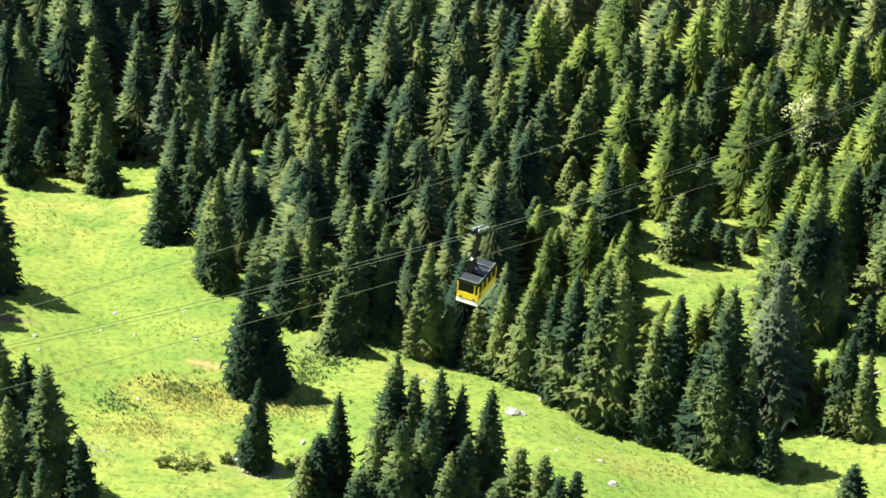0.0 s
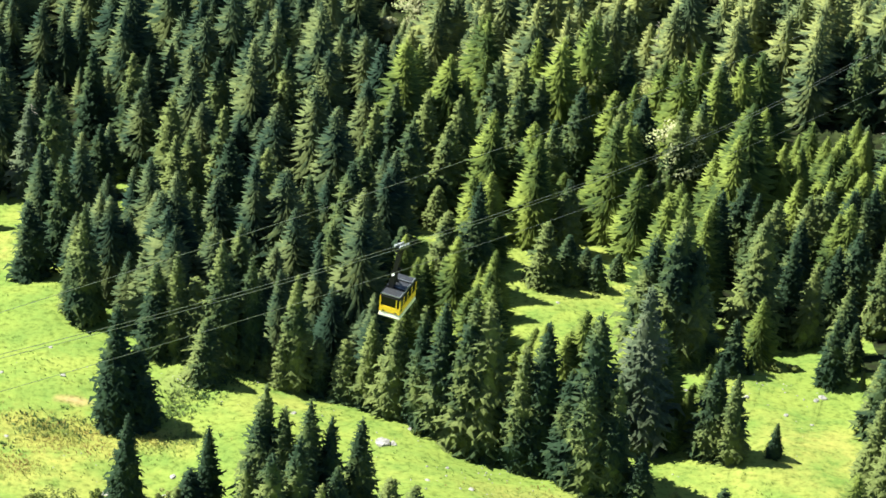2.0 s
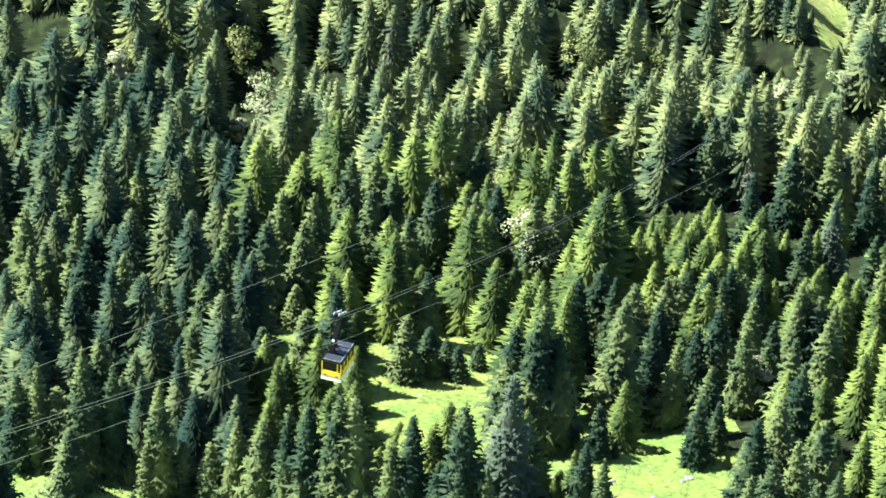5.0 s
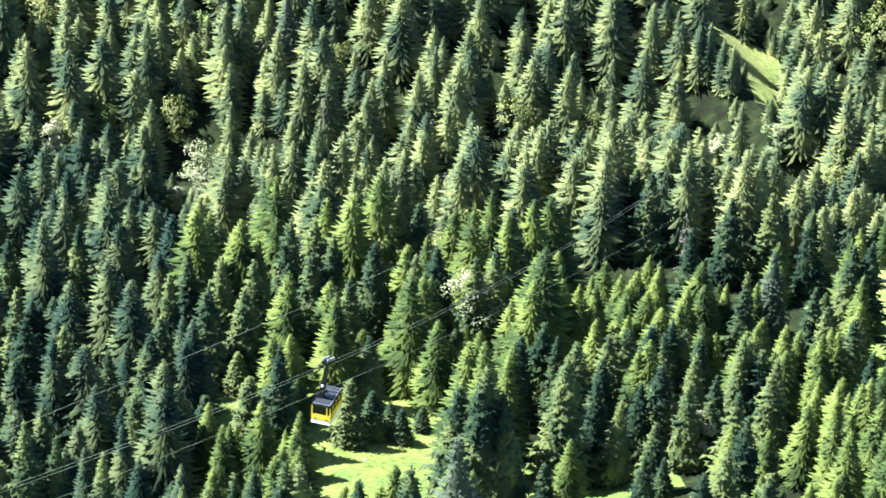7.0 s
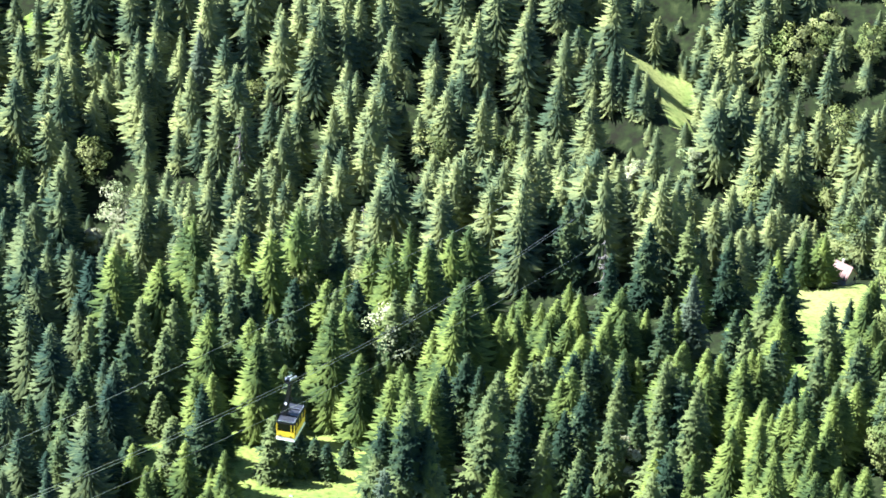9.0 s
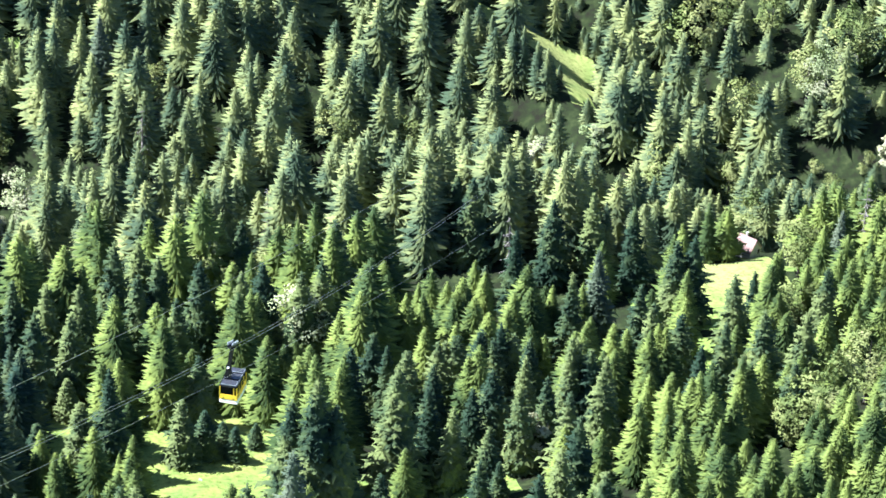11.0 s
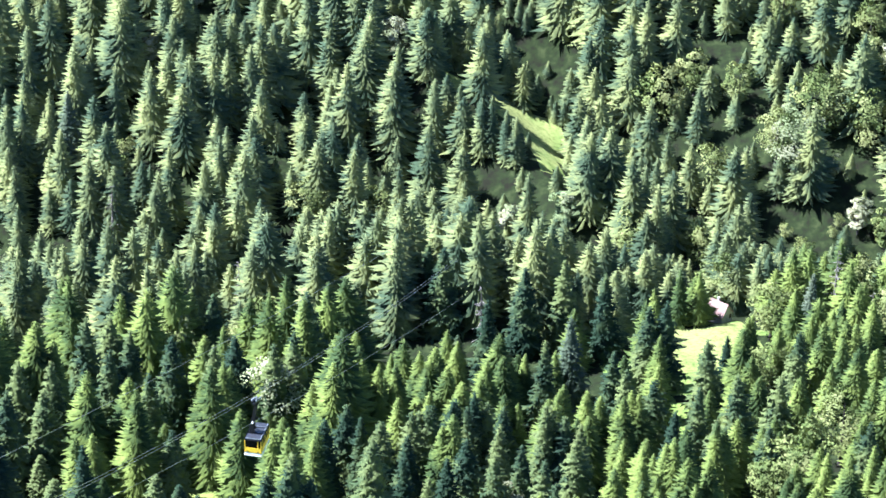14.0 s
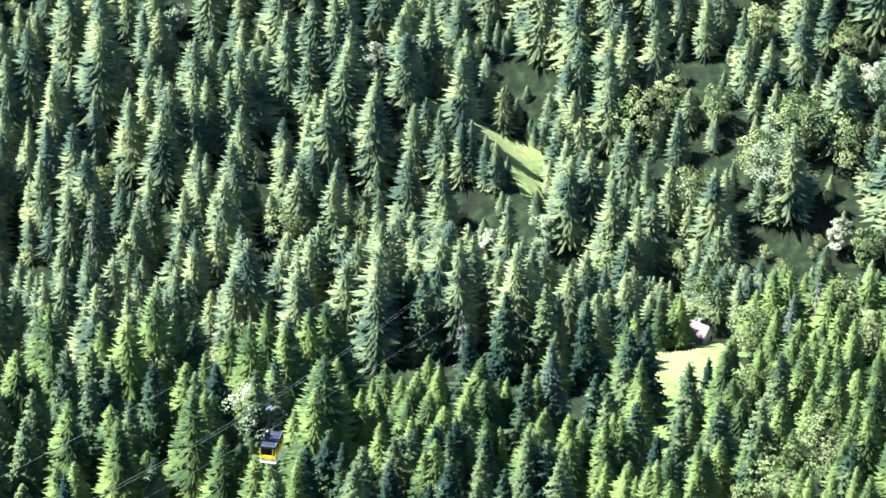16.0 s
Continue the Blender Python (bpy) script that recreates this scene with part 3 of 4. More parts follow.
            # before a clearing trees stand closer, lowered until the camera sees over them
            for _ in range(3):
                qx, qy, hh = px + rng.uniform(-4, 4), py + rng.uniform(-4, 4), h
                while hh > 3 and hides_clearing(qx, qy, hh):
                    hh *= 0.87
                if hh > 3 and not crowded(qx, qy):
                    stand_tree(qx, qy, hh)
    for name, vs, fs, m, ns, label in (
            ("forest", stands[0][0], stands[0][1], HAZED_FAR_NEEDLES, stands[0][2], "dense dark-green spruce forest on the mountainside"),
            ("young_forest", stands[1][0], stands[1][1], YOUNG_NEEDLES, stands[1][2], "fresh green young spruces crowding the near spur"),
            ("shaded_forest", stands[2][0], stands[2][1], SHADED_NEEDLES, stands[2][2], "blue-green spruces crowding behind the meadow, darkened for cloud shade"),
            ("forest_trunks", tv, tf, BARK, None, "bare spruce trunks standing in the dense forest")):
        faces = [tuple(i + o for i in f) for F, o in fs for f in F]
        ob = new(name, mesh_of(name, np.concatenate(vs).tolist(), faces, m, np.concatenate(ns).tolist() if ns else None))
        tagged(ob, label, "forest", kind="stuff")


fill_forest()


# ---- cableway ----
def part(name, bm, mat, parent, label=""):
    """Link a bmesh as one mesh object under a thing or a part."""
    me = bpy.data.meshes.new(name)
    bm.to_mesh(me)
    bm.free()
    me.materials.append(mat)
    ob = new(name, me)
    ob.parent = parent
    return tagged(ob, label)


def box(bm, x0, x1, y0, y1, z0, z1, bevel=0.0, taper=0.0):
    """Add a box; taper draws its foot in, bevel rounds its edges."""
    t = taper
    c = [(x0 + t, y0 + t, z0), (x1 - t, y0 + t, z0), (x1 - t, y1 - t, z0), (x0 + t, y1 - t, z0), (x0, y0, z1), (x1, y0, z1), (x1, y1, z1), (x0, y1, z1)]
    v = [bm.verts.new(p) for p in c]
    fs = [bm.faces.new([v[i] for i in f]) for f in ((3, 2, 1, 0), (4, 5, 6, 7), (0, 1, 5, 4), (1, 2, 6, 5), (2, 3, 7, 6), (3, 0, 4, 7))]
    if bevel:
        bmesh.ops.bevel(bm, geom=list({e for f in fs for e in f.edges}), offset=bevel, segments=2, affect="EDGES", clamp_overlap=True)
    return bm


def boxed(*a, **k):
    return box(bmesh.new(), *a, **k)


def beam(bm, p, q, w, d=None):
    """A square bar from p to q."""
    p, q = Vector(p), Vector(q)
    a = (q - p).normalized()
    s = a.cross(Vector((0, 1, 0.01))).normalized() * w / 2
    u = a.cross(s).normalized() * (d or w) / 2
    v = [bm.verts.new(o + i * s + j * u) for o in (p, q) for i, j in ((-1, -1), (1, -1), (1, 1), (-1, 1))]
    for f in ((3, 2, 1, 0), (4, 5, 6, 7), (0, 1, 5, 4), (1, 2, 6, 5), (2, 3, 7, 6), (3, 0, 4, 7)):
        bm.faces.new([v[i] for i in f])
    return bm


def disc(bm, centre, axis, r, thick, n=16):
    m = Matrix.Translation(centre) @ Vector(axis).to_track_quat("Z", "Y").to_matrix().to_4x4()
    bmesh.ops.create_cone(bm, cap_ends=True, segments=n, radius1=r, radius2=r, depth=thick, matrix=m)
    return bm


def build_cabin():
    """The gondola: its origin is where the carriage sits on the track ropes; +y is its way down the valley."""
    top = new("cable_car")
    tagged(top, "yellow and black cable car cabin hanging from steel ropes", "cable car")
    W, L = 1.0, 1.85
    z0, z1, z2, z3, z4 = -6.5, -6.05, -5.38, -4.46, -4.26
    part("skirt", boxed(-W + 0.02, W - 0.02, -L + 0.02, L - 0.02, z0, z1 - 0.002, 0.06, -0.1), CREAM, top, "cream rounded bottom edge")
    bm = boxed(-W, W, -L, L, z1, z2, 0.05, -0.03)
    part("lower_panel", bm, YELLOW, top, "glossy yellow lower panel")
    part("floor", boxed(-W + 0.08, W - 0.08, -L + 0.08, L - 0.08, z2 + 0.004, z2 + 0.03), RUBBER, top)
    posts_x = [(-W, -L), (W - 0.42, -L), (W - 0.07, -L), (-W, L - 0.07), (-0.04, L - 0.07), (W - 0.07, L - 0.07)]
    for x, y in posts_x:
        part("post", boxed(x - 0.02, x + 0.1, y - 0.012 if y < 0 else y - 0.02, y + 0.09 if y < 0 else y + 0.085, z2 - 0.02, z3 + 0.02, 0.012), YELLOW, top)
    for side in (-1, 1):
        for i in range(1, 4):
            y = -L + i * 2 * L / 4
            part("post", boxed(side * (W - 0.035) - 0.033, side * (W - 0.035) + 0.033, y - 0.05, y + 0.05, z2 - 0.02, z3 + 0.02, 0.012), YELLOW, top)
        for i in range(4):
            ya, yb = -L + i * 2 * L / 4 + 0.07, -L + (i + 1) * 2 * L / 4 - 0.07
            part("window_pane", boxed(side * (W - 0.05) - 0.01, side * (W - 0.05) + 0.01, ya, yb, z2, z3), GLASSDARK, top, "dark tinted side window")
    for xa, xb in ((-W + 0.08, W - 0.43), (W - 0.34, W - 0.08)):
        part("window_pane", boxed(xa, xb, -L + 0.03, -L + 0.05, z2, z3), GLASSDARK, top, "dark tinted end window")
    for xa, xb in ((-W + 0.08, -0.05), (0.03, W - 0.08)):
        part("window_pane", boxed(xa, xb, L - 0.05, L - 0.03, z2, z3), GLASSDARK, top, "dark tinted end window")
    part("bench", boxed(-0.62, -0.1, -1.3, 1.3, z2 + 0.04, z2 + 0.34, 0.03), simple("red_brown_seat", (0.22, 0.05, 0.035), 0.7), top, "red-brown bench inside")
    # roof: a black tray with two grey hatches and a gap for the hanger
    part("roof", boxed(-W - 0.05, W + 0.05, -L - 0.06, L + 0.06, z3, z4, 0.07), BLACK, top, "black metal roof")
    for ya, yb in ((-L + 0.05, -0.75), (-0.35, 0.7), (0.95, L - 0.05)):
        hatch = part("roof_panel", boxed(-W + 0.08, W - 0.1, ya, yb, z4 - 0.03, z4 + 0.14, 0.06), ROOFGREY, top, "worn grey raised roof panel")
        for x0, x1, y0, y1 in ((-W + 0.1, W - 0.12, ya - 0.03, ya + 0.03), (W - 0.15, W - 0.09, ya, yb)):
            part("edge_strip", boxed(x0, x1, y0, y1, z4 + 0.06, z4 + 0.155, 0.01), PALESTEEL, hatch, "pale worn metal edge strip")
    part("roof_rail", boxed(-W + 0.02, -W + 0.07, -L + 0.1, L - 0.1, z4 + 0.02, z4 + 0.16, 0.015), BLACK, top)
    part("roof_rail", boxed(W - 0.07, W - 0.02, -L + 0.1, L - 0.1, z4 + 0.02, z4 + 0.16, 0.015), STEEL, top, "pale steel roof rail")
    # hanger
    bm = bmesh.new()
    beam(bm, (-0.5, -0.5, z4 - 0.02), (-0.3, -0.32, z4 + 1.7), 0.5, 0.55)
    beam(bm, (-0.31, -0.33, z4 + 1.6), (-0.02, -0.02, -0.3), 0.4, 0.45)
    beam(bm, (-0.75, -0.3, z4 + 0.7), (-0.1, -0.3, z4 + 0.75), 0.2, 0.5)
    beam(bm, (-0.5, -0.25, z4 + 1.9), (0.25, -0.2, z4 + 2.0), 0.22, 0.4)
    beam(bm, (-0.3, 0.6, z4 - 0.02), (-0.3, -0.2, z4 + 1.3), 0.14, 0.14)
    hanger = part("hanger", bm, BLACK, top, "black bent steel hanger arm")
    part("hanger_foot", boxed(-0.75, 0.1, -0.85, 0.45, z4 - 0.02, z4 + 0.12, 0.03), BLACK, top)
    part("lamp", disc(bmesh.new(), (-0.33, -0.68, z4 + 1.6), (0, -1, 0.4), 0.13, 0.16), LAMPWHITE, hanger, "white round lamp")
    part("ladder", beam(beam(bmesh.new(), (-0.62, -0.6, z4), (-0.6, -0.5, z4 + 1.8), 0.04), (-0.62, -0.3, z4), (-0.6, -0.3, z4 + 1.8), 0.04), BLACK, hanger)
    # carriage on the ropes
    tilt = Matrix.Rotation(math.atan2(-3.0, 6.753), 4, "X")
    bm = bmesh.new()
    box(bm, -0.16, 0.16, -1.25, 1.25, -0.34, -0.12, 0.03)
    box(bm, -0.3, -0.22, -1.3, 1.3, -0.2, 0.0, 0.02)
    box(bm, 0.22, 0.3, -1.3, 1.3, -0.2, 0.0, 0.02)
    box(bm, -0.32, 0.32, -0.2, 0.2, -0.4, 0.02, 0.04)
    bm.transform(tilt)
    carriage = part("carriage", bm, BLACK, top, "black roller carriage")
    for x in (-0.26, 0.26):
        for y in (-1.05, -0.65, -0.25, 0.25, 0.65, 1.05):
            bm = disc(bmesh.new(), (x, y, 0.16), (1, 0, 0), 0.2, 0.1)
            bm.transform(tilt)
            part("wheel", bm, PALESTEEL, carriage, "pale grey track wheel")
    # round badge and end bumpers
    part("badge", disc(bmesh.new(), (W + 0.006, -L + 0.32, -5.7), (1, 0, 0), 0.22, 0.02, 20), simple("dark_badge", (0.05, 0.06, 0.03), 0.4), top, "dark round badge")
    for x in (-0.6, 0.6):
        part("bumper", boxed(x - 0.12, x + 0.12, -L - 0.06, -L + 0.01, -5.98, -5.86, 0.02), RUBBER, top)
    return top


CAR = build_cabin()
ACROSS = (6.22 / 6.753, -2.63 / 6.753)  # level direction to the right of the line


def rope(name, label, lateral, height, fall, bow, radius, start=-36.0, end=41.0):
    """A rope along the line, by seconds of the cabin's travel."""
    cu = bpy.data.curves.new(name, "CURVE")
    cu.dimensions, cu.bevel_depth, cu.bevel_resolution = "3D", radius, 2
    sp = cu.splines.new("POLY")
    n = 60
    sp.points.add(n)
    for i in range(n + 1):
        s = start + (end - start) * i / n
        sp.points[i].co = (2.9 + 2.63 * s + lateral * ACROSS[0], 222.7 + 6.22 * s + lateral * ACROSS[1], height - fall * s + bow * s * s, 1)
    cu.materials.append(ROPE)
    return tagged(new(name, cu), label, "cable", "ropes of the cableway")


rope("track_rope", "grey steel track rope carrying the cabin", -0.26, 148.9, 3.115, 0.0107, 0.021)
rope("track_rope", "grey steel track rope carrying the cabin", 0.26, 148.9, 3.115, 0.0107, 0.021)
rope("haul_rope", "thin grey steel haul rope below the track", 2.0, 147.65, 3.12, 0.0061, 0.018)
rope("track_rope", "grey steel track rope of the other lane", -9.0, 149.2, 2.857, 0.0037, 0.023)


# ---- broad-leaved trees, bushes and stones ----
def leaf_cloud(rng, h, radius, clumps, leaves, size, low=0.25):
    """Crown of small leaf faces gathered in uneven clumps."""
    V, F = [], []
    for c in range(clumps):
        u = rng.uniform(low, 1.0)
        wide = radius * math.sin(math.pi * min(1.0, 0.18 + 0.8 * (1 - u) / (1 - low))) ** 0.8
        a, q = rng.uniform(0, math.tau), wide * math.sqrt(rng.random())
        cx, cy, cz = q * math.cos(a), q * math.sin(a), h * u - 0.08 * h
        cr = radius * rng.uniform(0.2, 0.38)
        for _ in range(leaves):
            d = Vector((rng.gauss(0, 1), rng.gauss(0, 1), rng.gauss(0.2, 0.8))).normalized() * cr * rng.uniform(0.75, 1.05)
            p = Vector((cx, cy, max(0.05, cz + d.z * 0.8)))
            p.x += d.x
            p.y += d.y
            t = Vector((rng.gauss(0, 1), rng.gauss(0, 1), rng.gauss(0, 0.6))).normalized() * size * rng.uniform(0.6, 1.3)
            b = t.cross(d).normalized() * size * rng.uniform(0.5, 1.0)
            k = len(V)
            V.extend((p - t, p + b, p + t, p - b))
            F.append((k, k + 1, k + 2, k + 3))
    return V, F


def broadleaf(x, y, h, mat, label, seed):
    rng = random.Random(seed)
    top = new("broadleaf_tree")
    top.matrix_basis = pose(x, y, ground_z(x, y) - 0.05, 0, 0, rng.uniform(0, 360))
    V, F = trunk_arrays(h * 0.8, 0.02 * h + 0.05)
    new("trunk", mesh_of("trunk", V, F, BARK)).parent = top
    V, F = leaf_cloud(rng, h, h * 0.34, 36, 60, 0.22)
    F, N = tufted(V, F, h, 0.7, 0.6)
    new("crown", mesh_of("crown", V, F, mat, N.tolist())).parent = top
    return tagged(top, label, "tree", "broad-leaved trees")


for i, (x, y, h) in enumerate(LEAFY):
    broadleaf(x, y, h, LEAVES, "light-green broad-leaved tree among dark spruces", 700 + i)
for i, (x, y, h) in enumerate(PALE):
    broadleaf(x, y, h, PALE_LEAVES, "pale silvery broad-leaved tree among dark spruces", 740 + i)


def leafy_woods():
    """Broad-leaved trees scattered through the deep woods, joined into one object."""
    rng = random.Random(31)
    kinds = []
    for _ in range(5):
        V, F = leaf_cloud(rng, 10.0, 3.6, 30, 46, 0.23)
        F, N = tufted(V, F, 10.0, 0.7, 0.6)
        kinds.append((np.array(V), F, N))
    vs, fs, ns, n = [], [], [], 0
    for x, y, h in LEAFY_SPOTS:
        V, F, N = rng.choice(kinds)
        a, k = rng.uniform(0, math.tau), h / 10.0
        M = np.array([[math.cos(a), -math.sin(a), 0], [math.sin(a), math.cos(a), 0], [0, 0, 1]])
        vs.append(k * V @ M.T + (x, y, ground_z(x, y)))
        ns.append(N @ M.T)
        fs.extend(tuple(i + n for i in f) for f in F)
        n += len(V)
    ob = new("broadleaf_woods", mesh_of("broadleaf_woods", np.concatenate(vs).tolist(), fs, LEAVES, np.concatenate(ns).tolist()))
    tagged(ob, "light-green broad-leaved trees scattered through the spruce forest", "forest", kind="stuff")


leafy_woods()


def bush(x, y, r, seed):
    rng = random.Random(seed)
    ob = new("bush", mesh_of("bush", *leaf_cloud(rng, r * 1.3, r, 14, 40, 0.13, 0.1), LEAVES))
    ob.matrix_basis = pose(x, y, ground_z(x, y) - 0.08)
    return tagged(ob, "low leafy green bush growing on the meadow", "bush", "bushes on the meadow")


for i, (x, y, r) in enumerate([(-27.2, 272.5, 1.6), (-25.0, 273.2, 1.2), (-29.3, 273.0, 1.1), (58.5, 320.8, 1.1), (61.4, 320.9, 0.8), (42.8, 283.9, 0.8), (-15.0, 276.4, 1.0), (-22.5, 275.5, 0.9), (37.3, 339.9, 0.5), (13.5, 296.0, 0.6)]):
    bush(x, y, r, 800 + i)


def stone_mesh(rng, name):
    bm = bmesh.new()
    bmesh.ops.create_icosphere(bm, subdivisions=2, radius=1.0)
    o = rng.uniform(0, 50)
    for v in bm.verts:
        v.co *= 1 + 0.45 * noise.noise(v.co * 1.3 + Vector((o, 0, 0)))
        v.co.z = max(-0.35, v.co.z * 0.62)
    me = bpy.data.meshes.new(name)
    bm.to_mesh(me)
    bm.free()
    me.materials.append(ROCK)
    return me


BOULDERS = [
    (9.3, 292.1, 0.8), (-39.0, 308.8, 0.31), (-30.9, 310.0, 0.24), (-36.0, 302.6, 0.24), (-40.1, 303.7, 0.24), (-28.7, 302.3, 0.27),
    (-47.2, 298.0, 0.27), (-46.2, 294.8, 0.23), (3.2, 305.5, 0.35), (20.7, 274.6, 0.5), (-33.8, 288.0, 0.29), (-10.6, 273.2, 0.28),
    (-14.3, 281.1, 0.35), (25.4, 332.3, 0.22), (32.2, 335.8, 0.22), (10.6, 292.2, 0.4), (16.9, 287.7, 0.23), (19.4, 280.5, 0.26),
    (14.4, 281.4, 0.22), (-1.2, 298.0, 0.3), (46.8, 311.8, 0.28), (63.9, 313.2, 0.45), (63.0, 312.2, 0.32), (54.1, 310.3, 0.28),
    (52.7, 317.2, 0.28), (58.5, 306.6, 0.28), (61.6, 305.2, 0.24), (-21.5, 276.6, 0.5), (-14.7, 277.1, 0.5), (12.6, 297.0, 0.23),
]
_rng = random.Random(9)
_stones = [stone_mesh(_rng, "boulder") for _ in range(5)]
for x, y, r in BOULDERS:
    ob = new("boulder", _rng.choice(_stones))
    ob.matrix_basis = pose(x, y, ground_z(x, y) + 0.1 * r, 0, 0, _rng.uniform(0, 360))
    ob.scale = (r * 1.3, r, r)
    tagged(ob, "weathered pale limestone boulder lying in the grass", "boulder", "boulders on the meadow")


def scatter(name, label, spots, mat, seed, shape):
    """Many small bits joined into one object of kind stuff."""
    rng = random.Random(seed)
    V, F = [], []
    for x, y, s in spots(rng):
        shape(rng, V, F, x, y, ground_z(x, y), s)
    tagged(new(name, mesh_of(name, V, F, mat)), label, name.replace("_", " "), kind="stuff")


def pebble(rng, V, F, x, y, z, s):
    k = len(V)
    for i in range(5):
        a = math.tau * i / 5
        V.append((x + s * math.cos(a) * rng.uniform(0.7, 1.2), y + s * math.sin(a) * rng.uniform(0.7, 1.2), z - 0.04))
    V.append((x, y, z + s * rng.uniform(0.5, 0.9)))
    F.extend((k + i, k + (i + 1) % 5, k + 5) for i in range(5))


def tuft(rng, V, F, x, y, z, s):
    for _ in range(5):
        a, b = rng.uniform(0, math.tau), rng.uniform(0.3, 1.0)
        k = len(V)
        V.append((x + 0.25 * s * math.cos(a + 1.5), y + 0.25 * s * math.sin(a + 1.5), z - 0.03))
        V.append((x - 0.25 * s * math.cos(a + 1.5), y - 0.25 * s * math.sin(a + 1.5), z - 0.03))
        V.append((x + b * s * math.cos(a), y + b * s * math.sin(a), z + s * rng.uniform(0.5, 1.0)))
        F.append((k, k + 1, k + 2))


def stony(rng):
    for cx, cy, rx, ry, n in ((-37.2, 274.5, 2.2, 1.5, 70), (-18.0, 274.4, 3.0, 1.2, 80), (-14.2, 303.0, 3.5, 3.0, 60), (0.0, 290.0, 45.0, 20.0, 160), (56.0, 312.0, 10.0, 7.0, 60), (25.0, 285.0, 16.0, 8.0, 70)):
        for _ in range(n):
            x, y = rng.gauss(cx, rx * 0.6), rng.gauss(cy, ry * 0.6)
            if any(inside(p, x, y) for p in CLEARINGS):
                yield x, y, rng.uniform(0.06, 0.2)


def grassy(rng):
    n = 0
    while n < 6000:
        x, y = rng.uniform(-62, 75), rng.uniform(255, 345)
        if noise.noise((x * 0.09, y * 0.09, 1.0)) + 0.5 * noise.noise((x * 0.3, y * 0.3, 5.0)) < rng.uniform(-0.2, 0.5):
            n += 0.2
            continue
        n += 1
        if any(inside(p, x, y) for p in CLEARINGS[:4]):
            yield x, y, rng.uniform(0.1, 0.3)


def scrubby(rng):
    for cx, cy, rx, ry, n in ((-13.4, 300.9, 3.2, 2.6, 260), (-15.8, 296.7, 3.0, 2.0, 200), (-28.6, 291.2, 6.0, 3.0, 260), (-8.9, 305.0, 3.0, 1.5, 120), (3.4, 305.8, 3.0, 1.2, 80), (-13.3, 289.3, 3.0, 1.5, 120), (-36.4, 285.5, 4.0, 2.5, 120)):
        for _ in range(n):
            yield rng.gauss(cx, rx * 0.6), rng.gauss(cy, ry * 0.6), rng.uniform(0.15, 0.5)


def herby(rng):
    for cx, cy, rx, ry, n in ((-28.5, 289.0, 9.0, 5.0, 1500), (-16.0, 288.5, 5.0, 3.0, 400), (-33.0, 280.0, 6.0, 3.0, 500), (26.0, 281.0, 7.0, 3.5, 250)):
        for _ in range(n):
            x, y = rng.gauss(cx, rx * 0.5), rng.gauss(cy, ry * 0.5)
            yield x, y, rng.uniform(0.1, 0.3)


TUFTS = foliage("tussock_grass", (0.2, 0.28, 0.06), (0.25, 0.33, 0.07), (0.32, 0.37, 0.1), 0.35)
HERBS = foliage("rusty_herbs", (0.36, 0.28, 0.09), (0.38, 0.36, 0.09), (0.3, 0.38, 0.09), 0.35)
SCRUB = foliage("low_scrub", (0.06, 0.1, 0.03), (0.1, 0.15, 0.04), (0.16, 0.2, 0.06), 0.2)
scatter("scrub", "low dark-green scrub on the rough bank of the meadow", scrubby, SCRUB, 24, tuft)
scatter("stones", "small pale stones strewn over the grass", stony, ROCK, 21, pebble)
scatter("grass_tussocks", "coarse green grass tussocks on the meadow", grassy, TUFTS, 22, tuft)
scatter("meadow_herbs", "rust-brown and yellow herbs in the meadow", herby, HERBS, 23, tuft)

def build_snag(x, y, h, seed):
    """A dead spruce: a bare grey pole with stubs of boughs."""
    rng = random.Random(seed)
    top = new("dead_tree")
    top.matrix_basis = pose(x, y, ground_z(x, y) - 0.05, rng.uniform(-3, 3), rng.uniform(-3, 3))
    V, F = trunk_arrays(h, 0.3)
    new("trunk", mesh_of("trunk", V, F, SNAGWOOD)).parent = top
    bm = bmesh.new()
    for _ in range(26):
        z, a = h * rng.uniform(0.3, 0.97), rng.uniform(0, math.tau)
        ln = (1.05 - z / h) * rng.uniform(0.8, 2.6) + 0.3
        beam(bm, (0, 0, z), (ln * math.cos(a), ln * math.sin(a), z - 0.2 * ln), 0.09)
    part("branches", bm, SNAGWOOD, top, "bare broken branch stubs")["kind"] = "stuff"
    return tagged(top, "dead grey-brown spruce with bare broken branches", "tree", "dead spruces in the forest")


SNAGWOOD = simple("dead_wood", (0.19, 0.165, 0.13), 0.9, 0.0, 0.3, 3.0)
for i, (x, y, h) in enumerate([(51.6, 420.3, 14), (85.2, 398.3, 15), (36.2, 473.2, 13), (143.6, 408.4, 12), (144.9, 395.7, 9), (-38.3, 362.2, 14), (74.9, 485.7, 10)]):
    build_snag(x, y, h, 900 + i)


# ---- timber and hut ----
WOOD = simple("weathered_timber", (0.42, 0.39, 0.34), 0.85, 0.0, 0.25, 3.0)


def build_timber():
    top = new("timber_trestle")
    x, y = -13.6, 268.6
    top.matrix_basis = pose(x, y, ground_z(x, y))
    for p, q, w in (((-1.3, -0.6, -0.05), (0.1, 0.3, 1.25), 0.2), ((0.0, 0.25, 1.2), (1.3, -0.5, -0.05), 0.18), ((-1.9, 1.1, 0.05), (-0.4, 2.3, 1.0), 0.12), ((-0.3, -0.1, 0.75), (1.0, 0.2, 0.7), 0.14)):
        part("beam", beam(bmesh.new(), p, q, w), WOOD, top)
    return tagged(top, "weathered grey timber trestle lying on the grass", "timber")


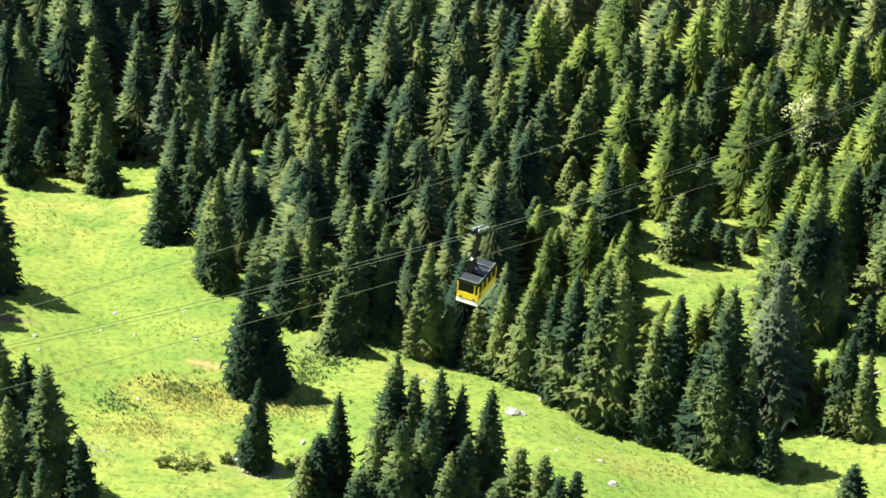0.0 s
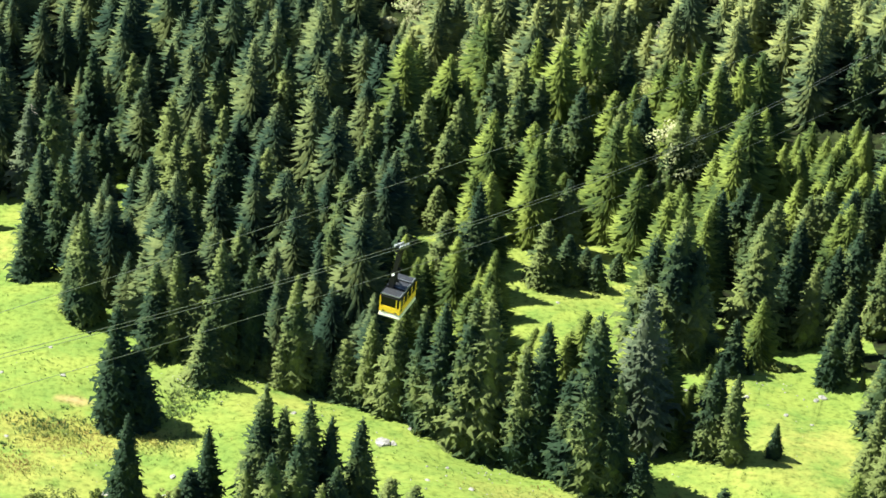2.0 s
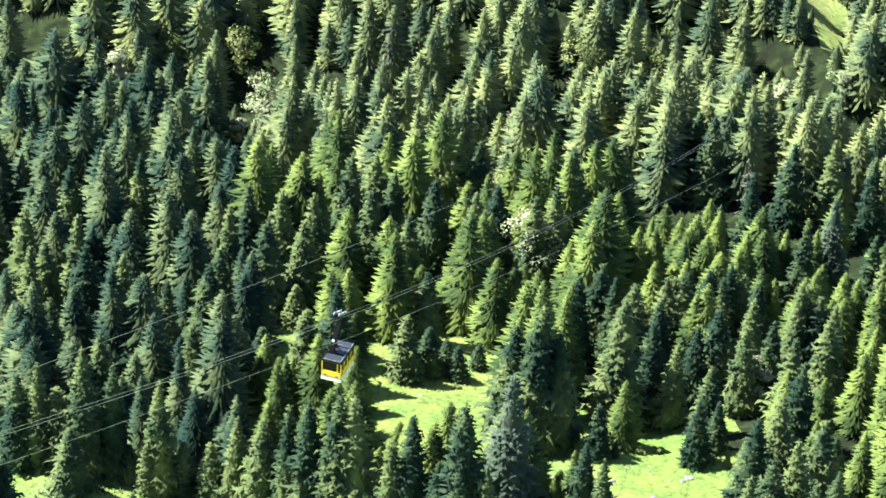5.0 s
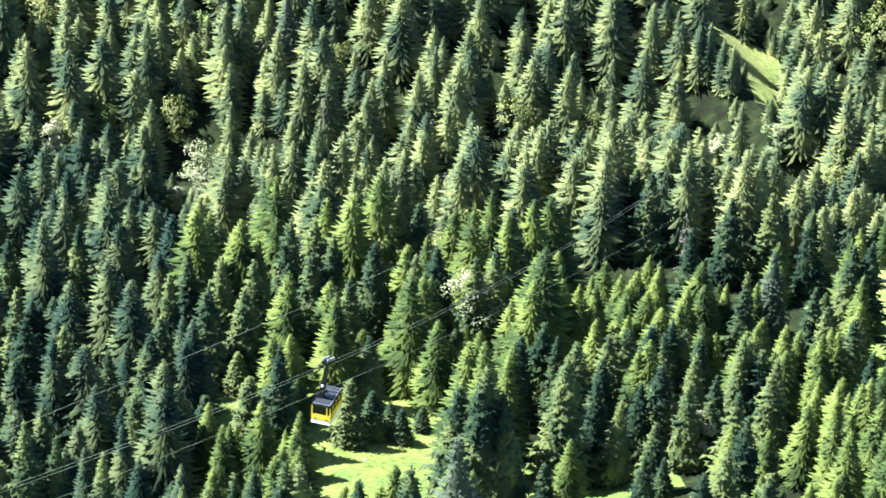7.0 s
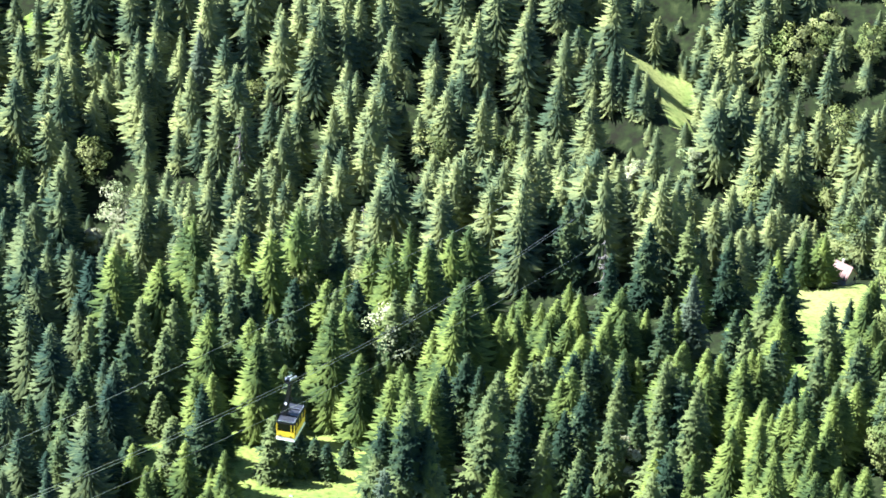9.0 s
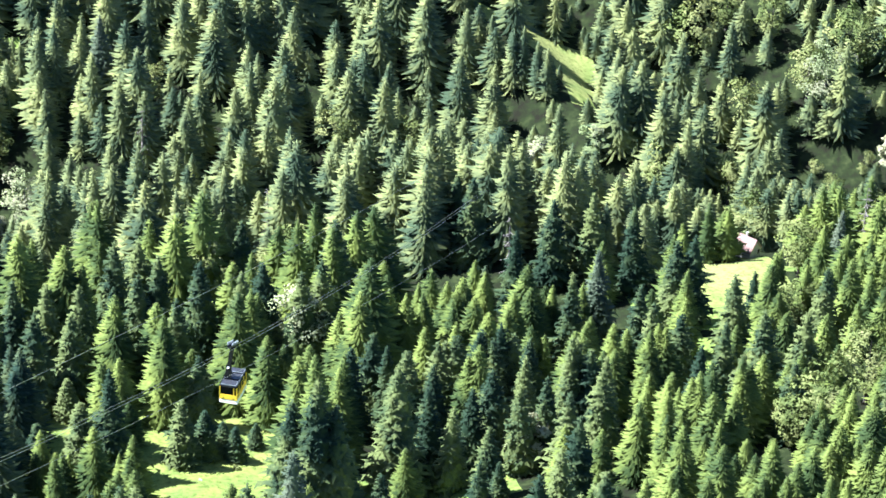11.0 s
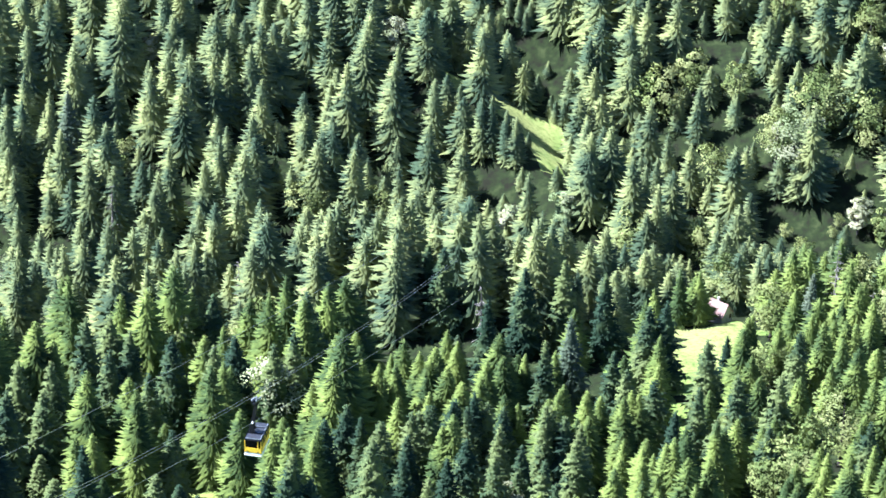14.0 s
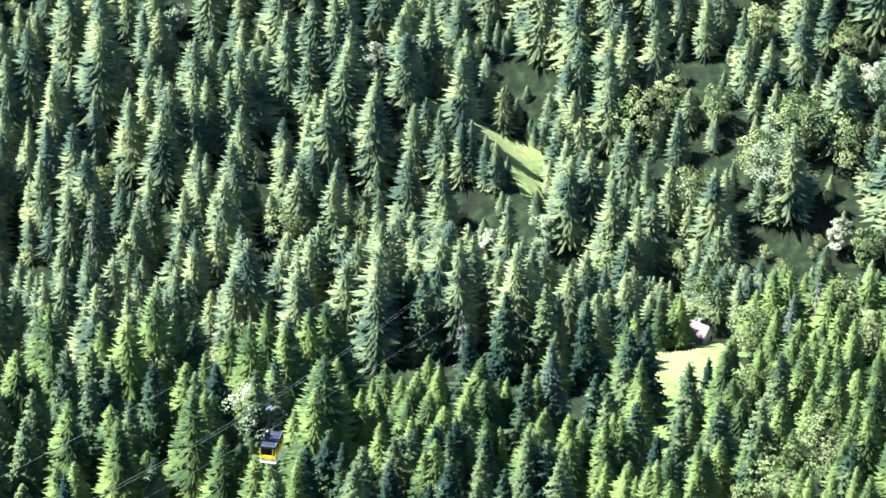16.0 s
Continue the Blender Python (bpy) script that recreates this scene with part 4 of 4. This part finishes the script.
build_timber()
ROOFTILE = simple("faded_red_roof", (0.3, 0.18, 0.14), 0.75, 0.0, 0.2, 2.0)
PLASTER = simple("cream_plaster", (0.5, 0.46, 0.38), 0.8, 0.0, 0.08, 2.0)


def build_hut():
    top = new("mountain_hut")
    x, y = HUT[:2]
    top.matrix_basis = pose(x, y, ground_z(x, y) - 0.2, 0, 0, 38)
    w, d, e, r = 1.3, 1.5, 2.1, 3.7
    for x0, x1, y0, y1 in ((-w, w, -d, -d + 0.25), (-w, w, d - 0.25, d), (-w, -w + 0.25, -d + 0.25, d - 0.25), (w - 0.25, w, -d + 0.25, d - 0.25)):
        part("wall", boxed(x0, x1, y0, y1, 0, e), PLASTER, top, "cream plastered wall")
    for y0 in (-d, d - 0.2):
        bm = bmesh.new()
        v = [bm.verts.new(p) for p in ((-w, y0, e), (w, y0, e), (0, y0, r), (-w, y0 + 0.2, e), (w, y0 + 0.2, e), (0, y0 + 0.2, r))]
        for f in ((0, 1, 2), (5, 4, 3), (0, 3, 4, 1), (1, 4, 5, 2), (2, 5, 3, 0)):
            bm.faces.new([v[i] for i in f])
        part("gable", bm, PLASTER, top, "cream plastered gable")
    for side in (-1, 1):
        bm = bmesh.new()
        a, b = Vector((side * (w + 0.22), 0, e - 0.22)), Vector((0, 0, r + 0.12))
        v = [bm.verts.new((p.x, yy, p.z + dz)) for dz in (0, 0.14) for yy in (-d - 0.2, d + 0.2) for p in (a, b)]
        for f in ((0, 1, 3, 2), (6, 7, 5, 4), (0, 4, 5, 1), (2, 3, 7, 6), (0, 2, 6, 4), (1, 5, 7, 3)):
            bm.faces.new([v[i] for i in f])
        part("roof", bm, ROOFTILE, top, "faded red roof slope")
    part("chimney", boxed(0.4, 0.75, 0.5, 0.85, 2.3, 4.2), PLASTER, top)
    part("door", boxed(-0.45, 0.45, -d - 0.04, -d - 0.004, 0.2, 2.0), WOOD, top, "weathered wooden door")
    part("window", boxed(0.65, 1.15, -d - 0.03, -d - 0.004, 1.1, 1.8), GLASSDARK, top, "small dark window")
    return tagged(top, "small cream mountain hut with a faded red roof", "hut")


build_hut()


def motions():
    """The cabin runs down the ropes, hanging upright."""
    rows = [
        (0.0, 3.09, 222.80, 143.95),
        (0.5, 4.41, 225.86, 142.37),
        (1.0, 5.55, 228.90, 140.75),
        (1.5, 6.85, 231.93, 139.12),
        (2.0, 7.97, 234.99, 137.53),
        (2.5, 9.31, 238.08, 135.99),
        (3.0, 10.82, 241.25, 134.59),
        (3.5, 12.21, 244.40, 133.13),
        (4.0, 13.47, 247.54, 131.66),
        (6.5, 20.10, 263.27, 124.39),
        (7.0, 21.43, 266.39, 122.90),
        (7.5, 22.71, 269.52, 121.42),
        (8.0, 23.99, 272.63, 119.90),
        (8.5, 25.30, 275.75, 118.41),
        (9.0, 26.64, 278.86, 116.90),
        (9.5, 27.76, 281.97, 115.37),
        (10.0, 28.98, 285.16, 113.97),
        (12.5, 35.79, 300.54, 106.20),
        (13.0, 37.07, 303.58, 104.57),
        (13.5, 38.33, 306.60, 102.91),
        (14.0, 39.60, 309.67, 101.32),
        (14.5, 40.93, 312.76, 99.79),
        (15.0, 42.54, 315.86, 98.32),
        (15.5, 43.97, 319.00, 96.88),
        (16.0, 45.23, 322.19, 95.49),
    ]
    walk(CAR, [(t, pose(x, y, z + 5.1, 0, 0, -22.9)) for t, x, y, z in rows])


motions()
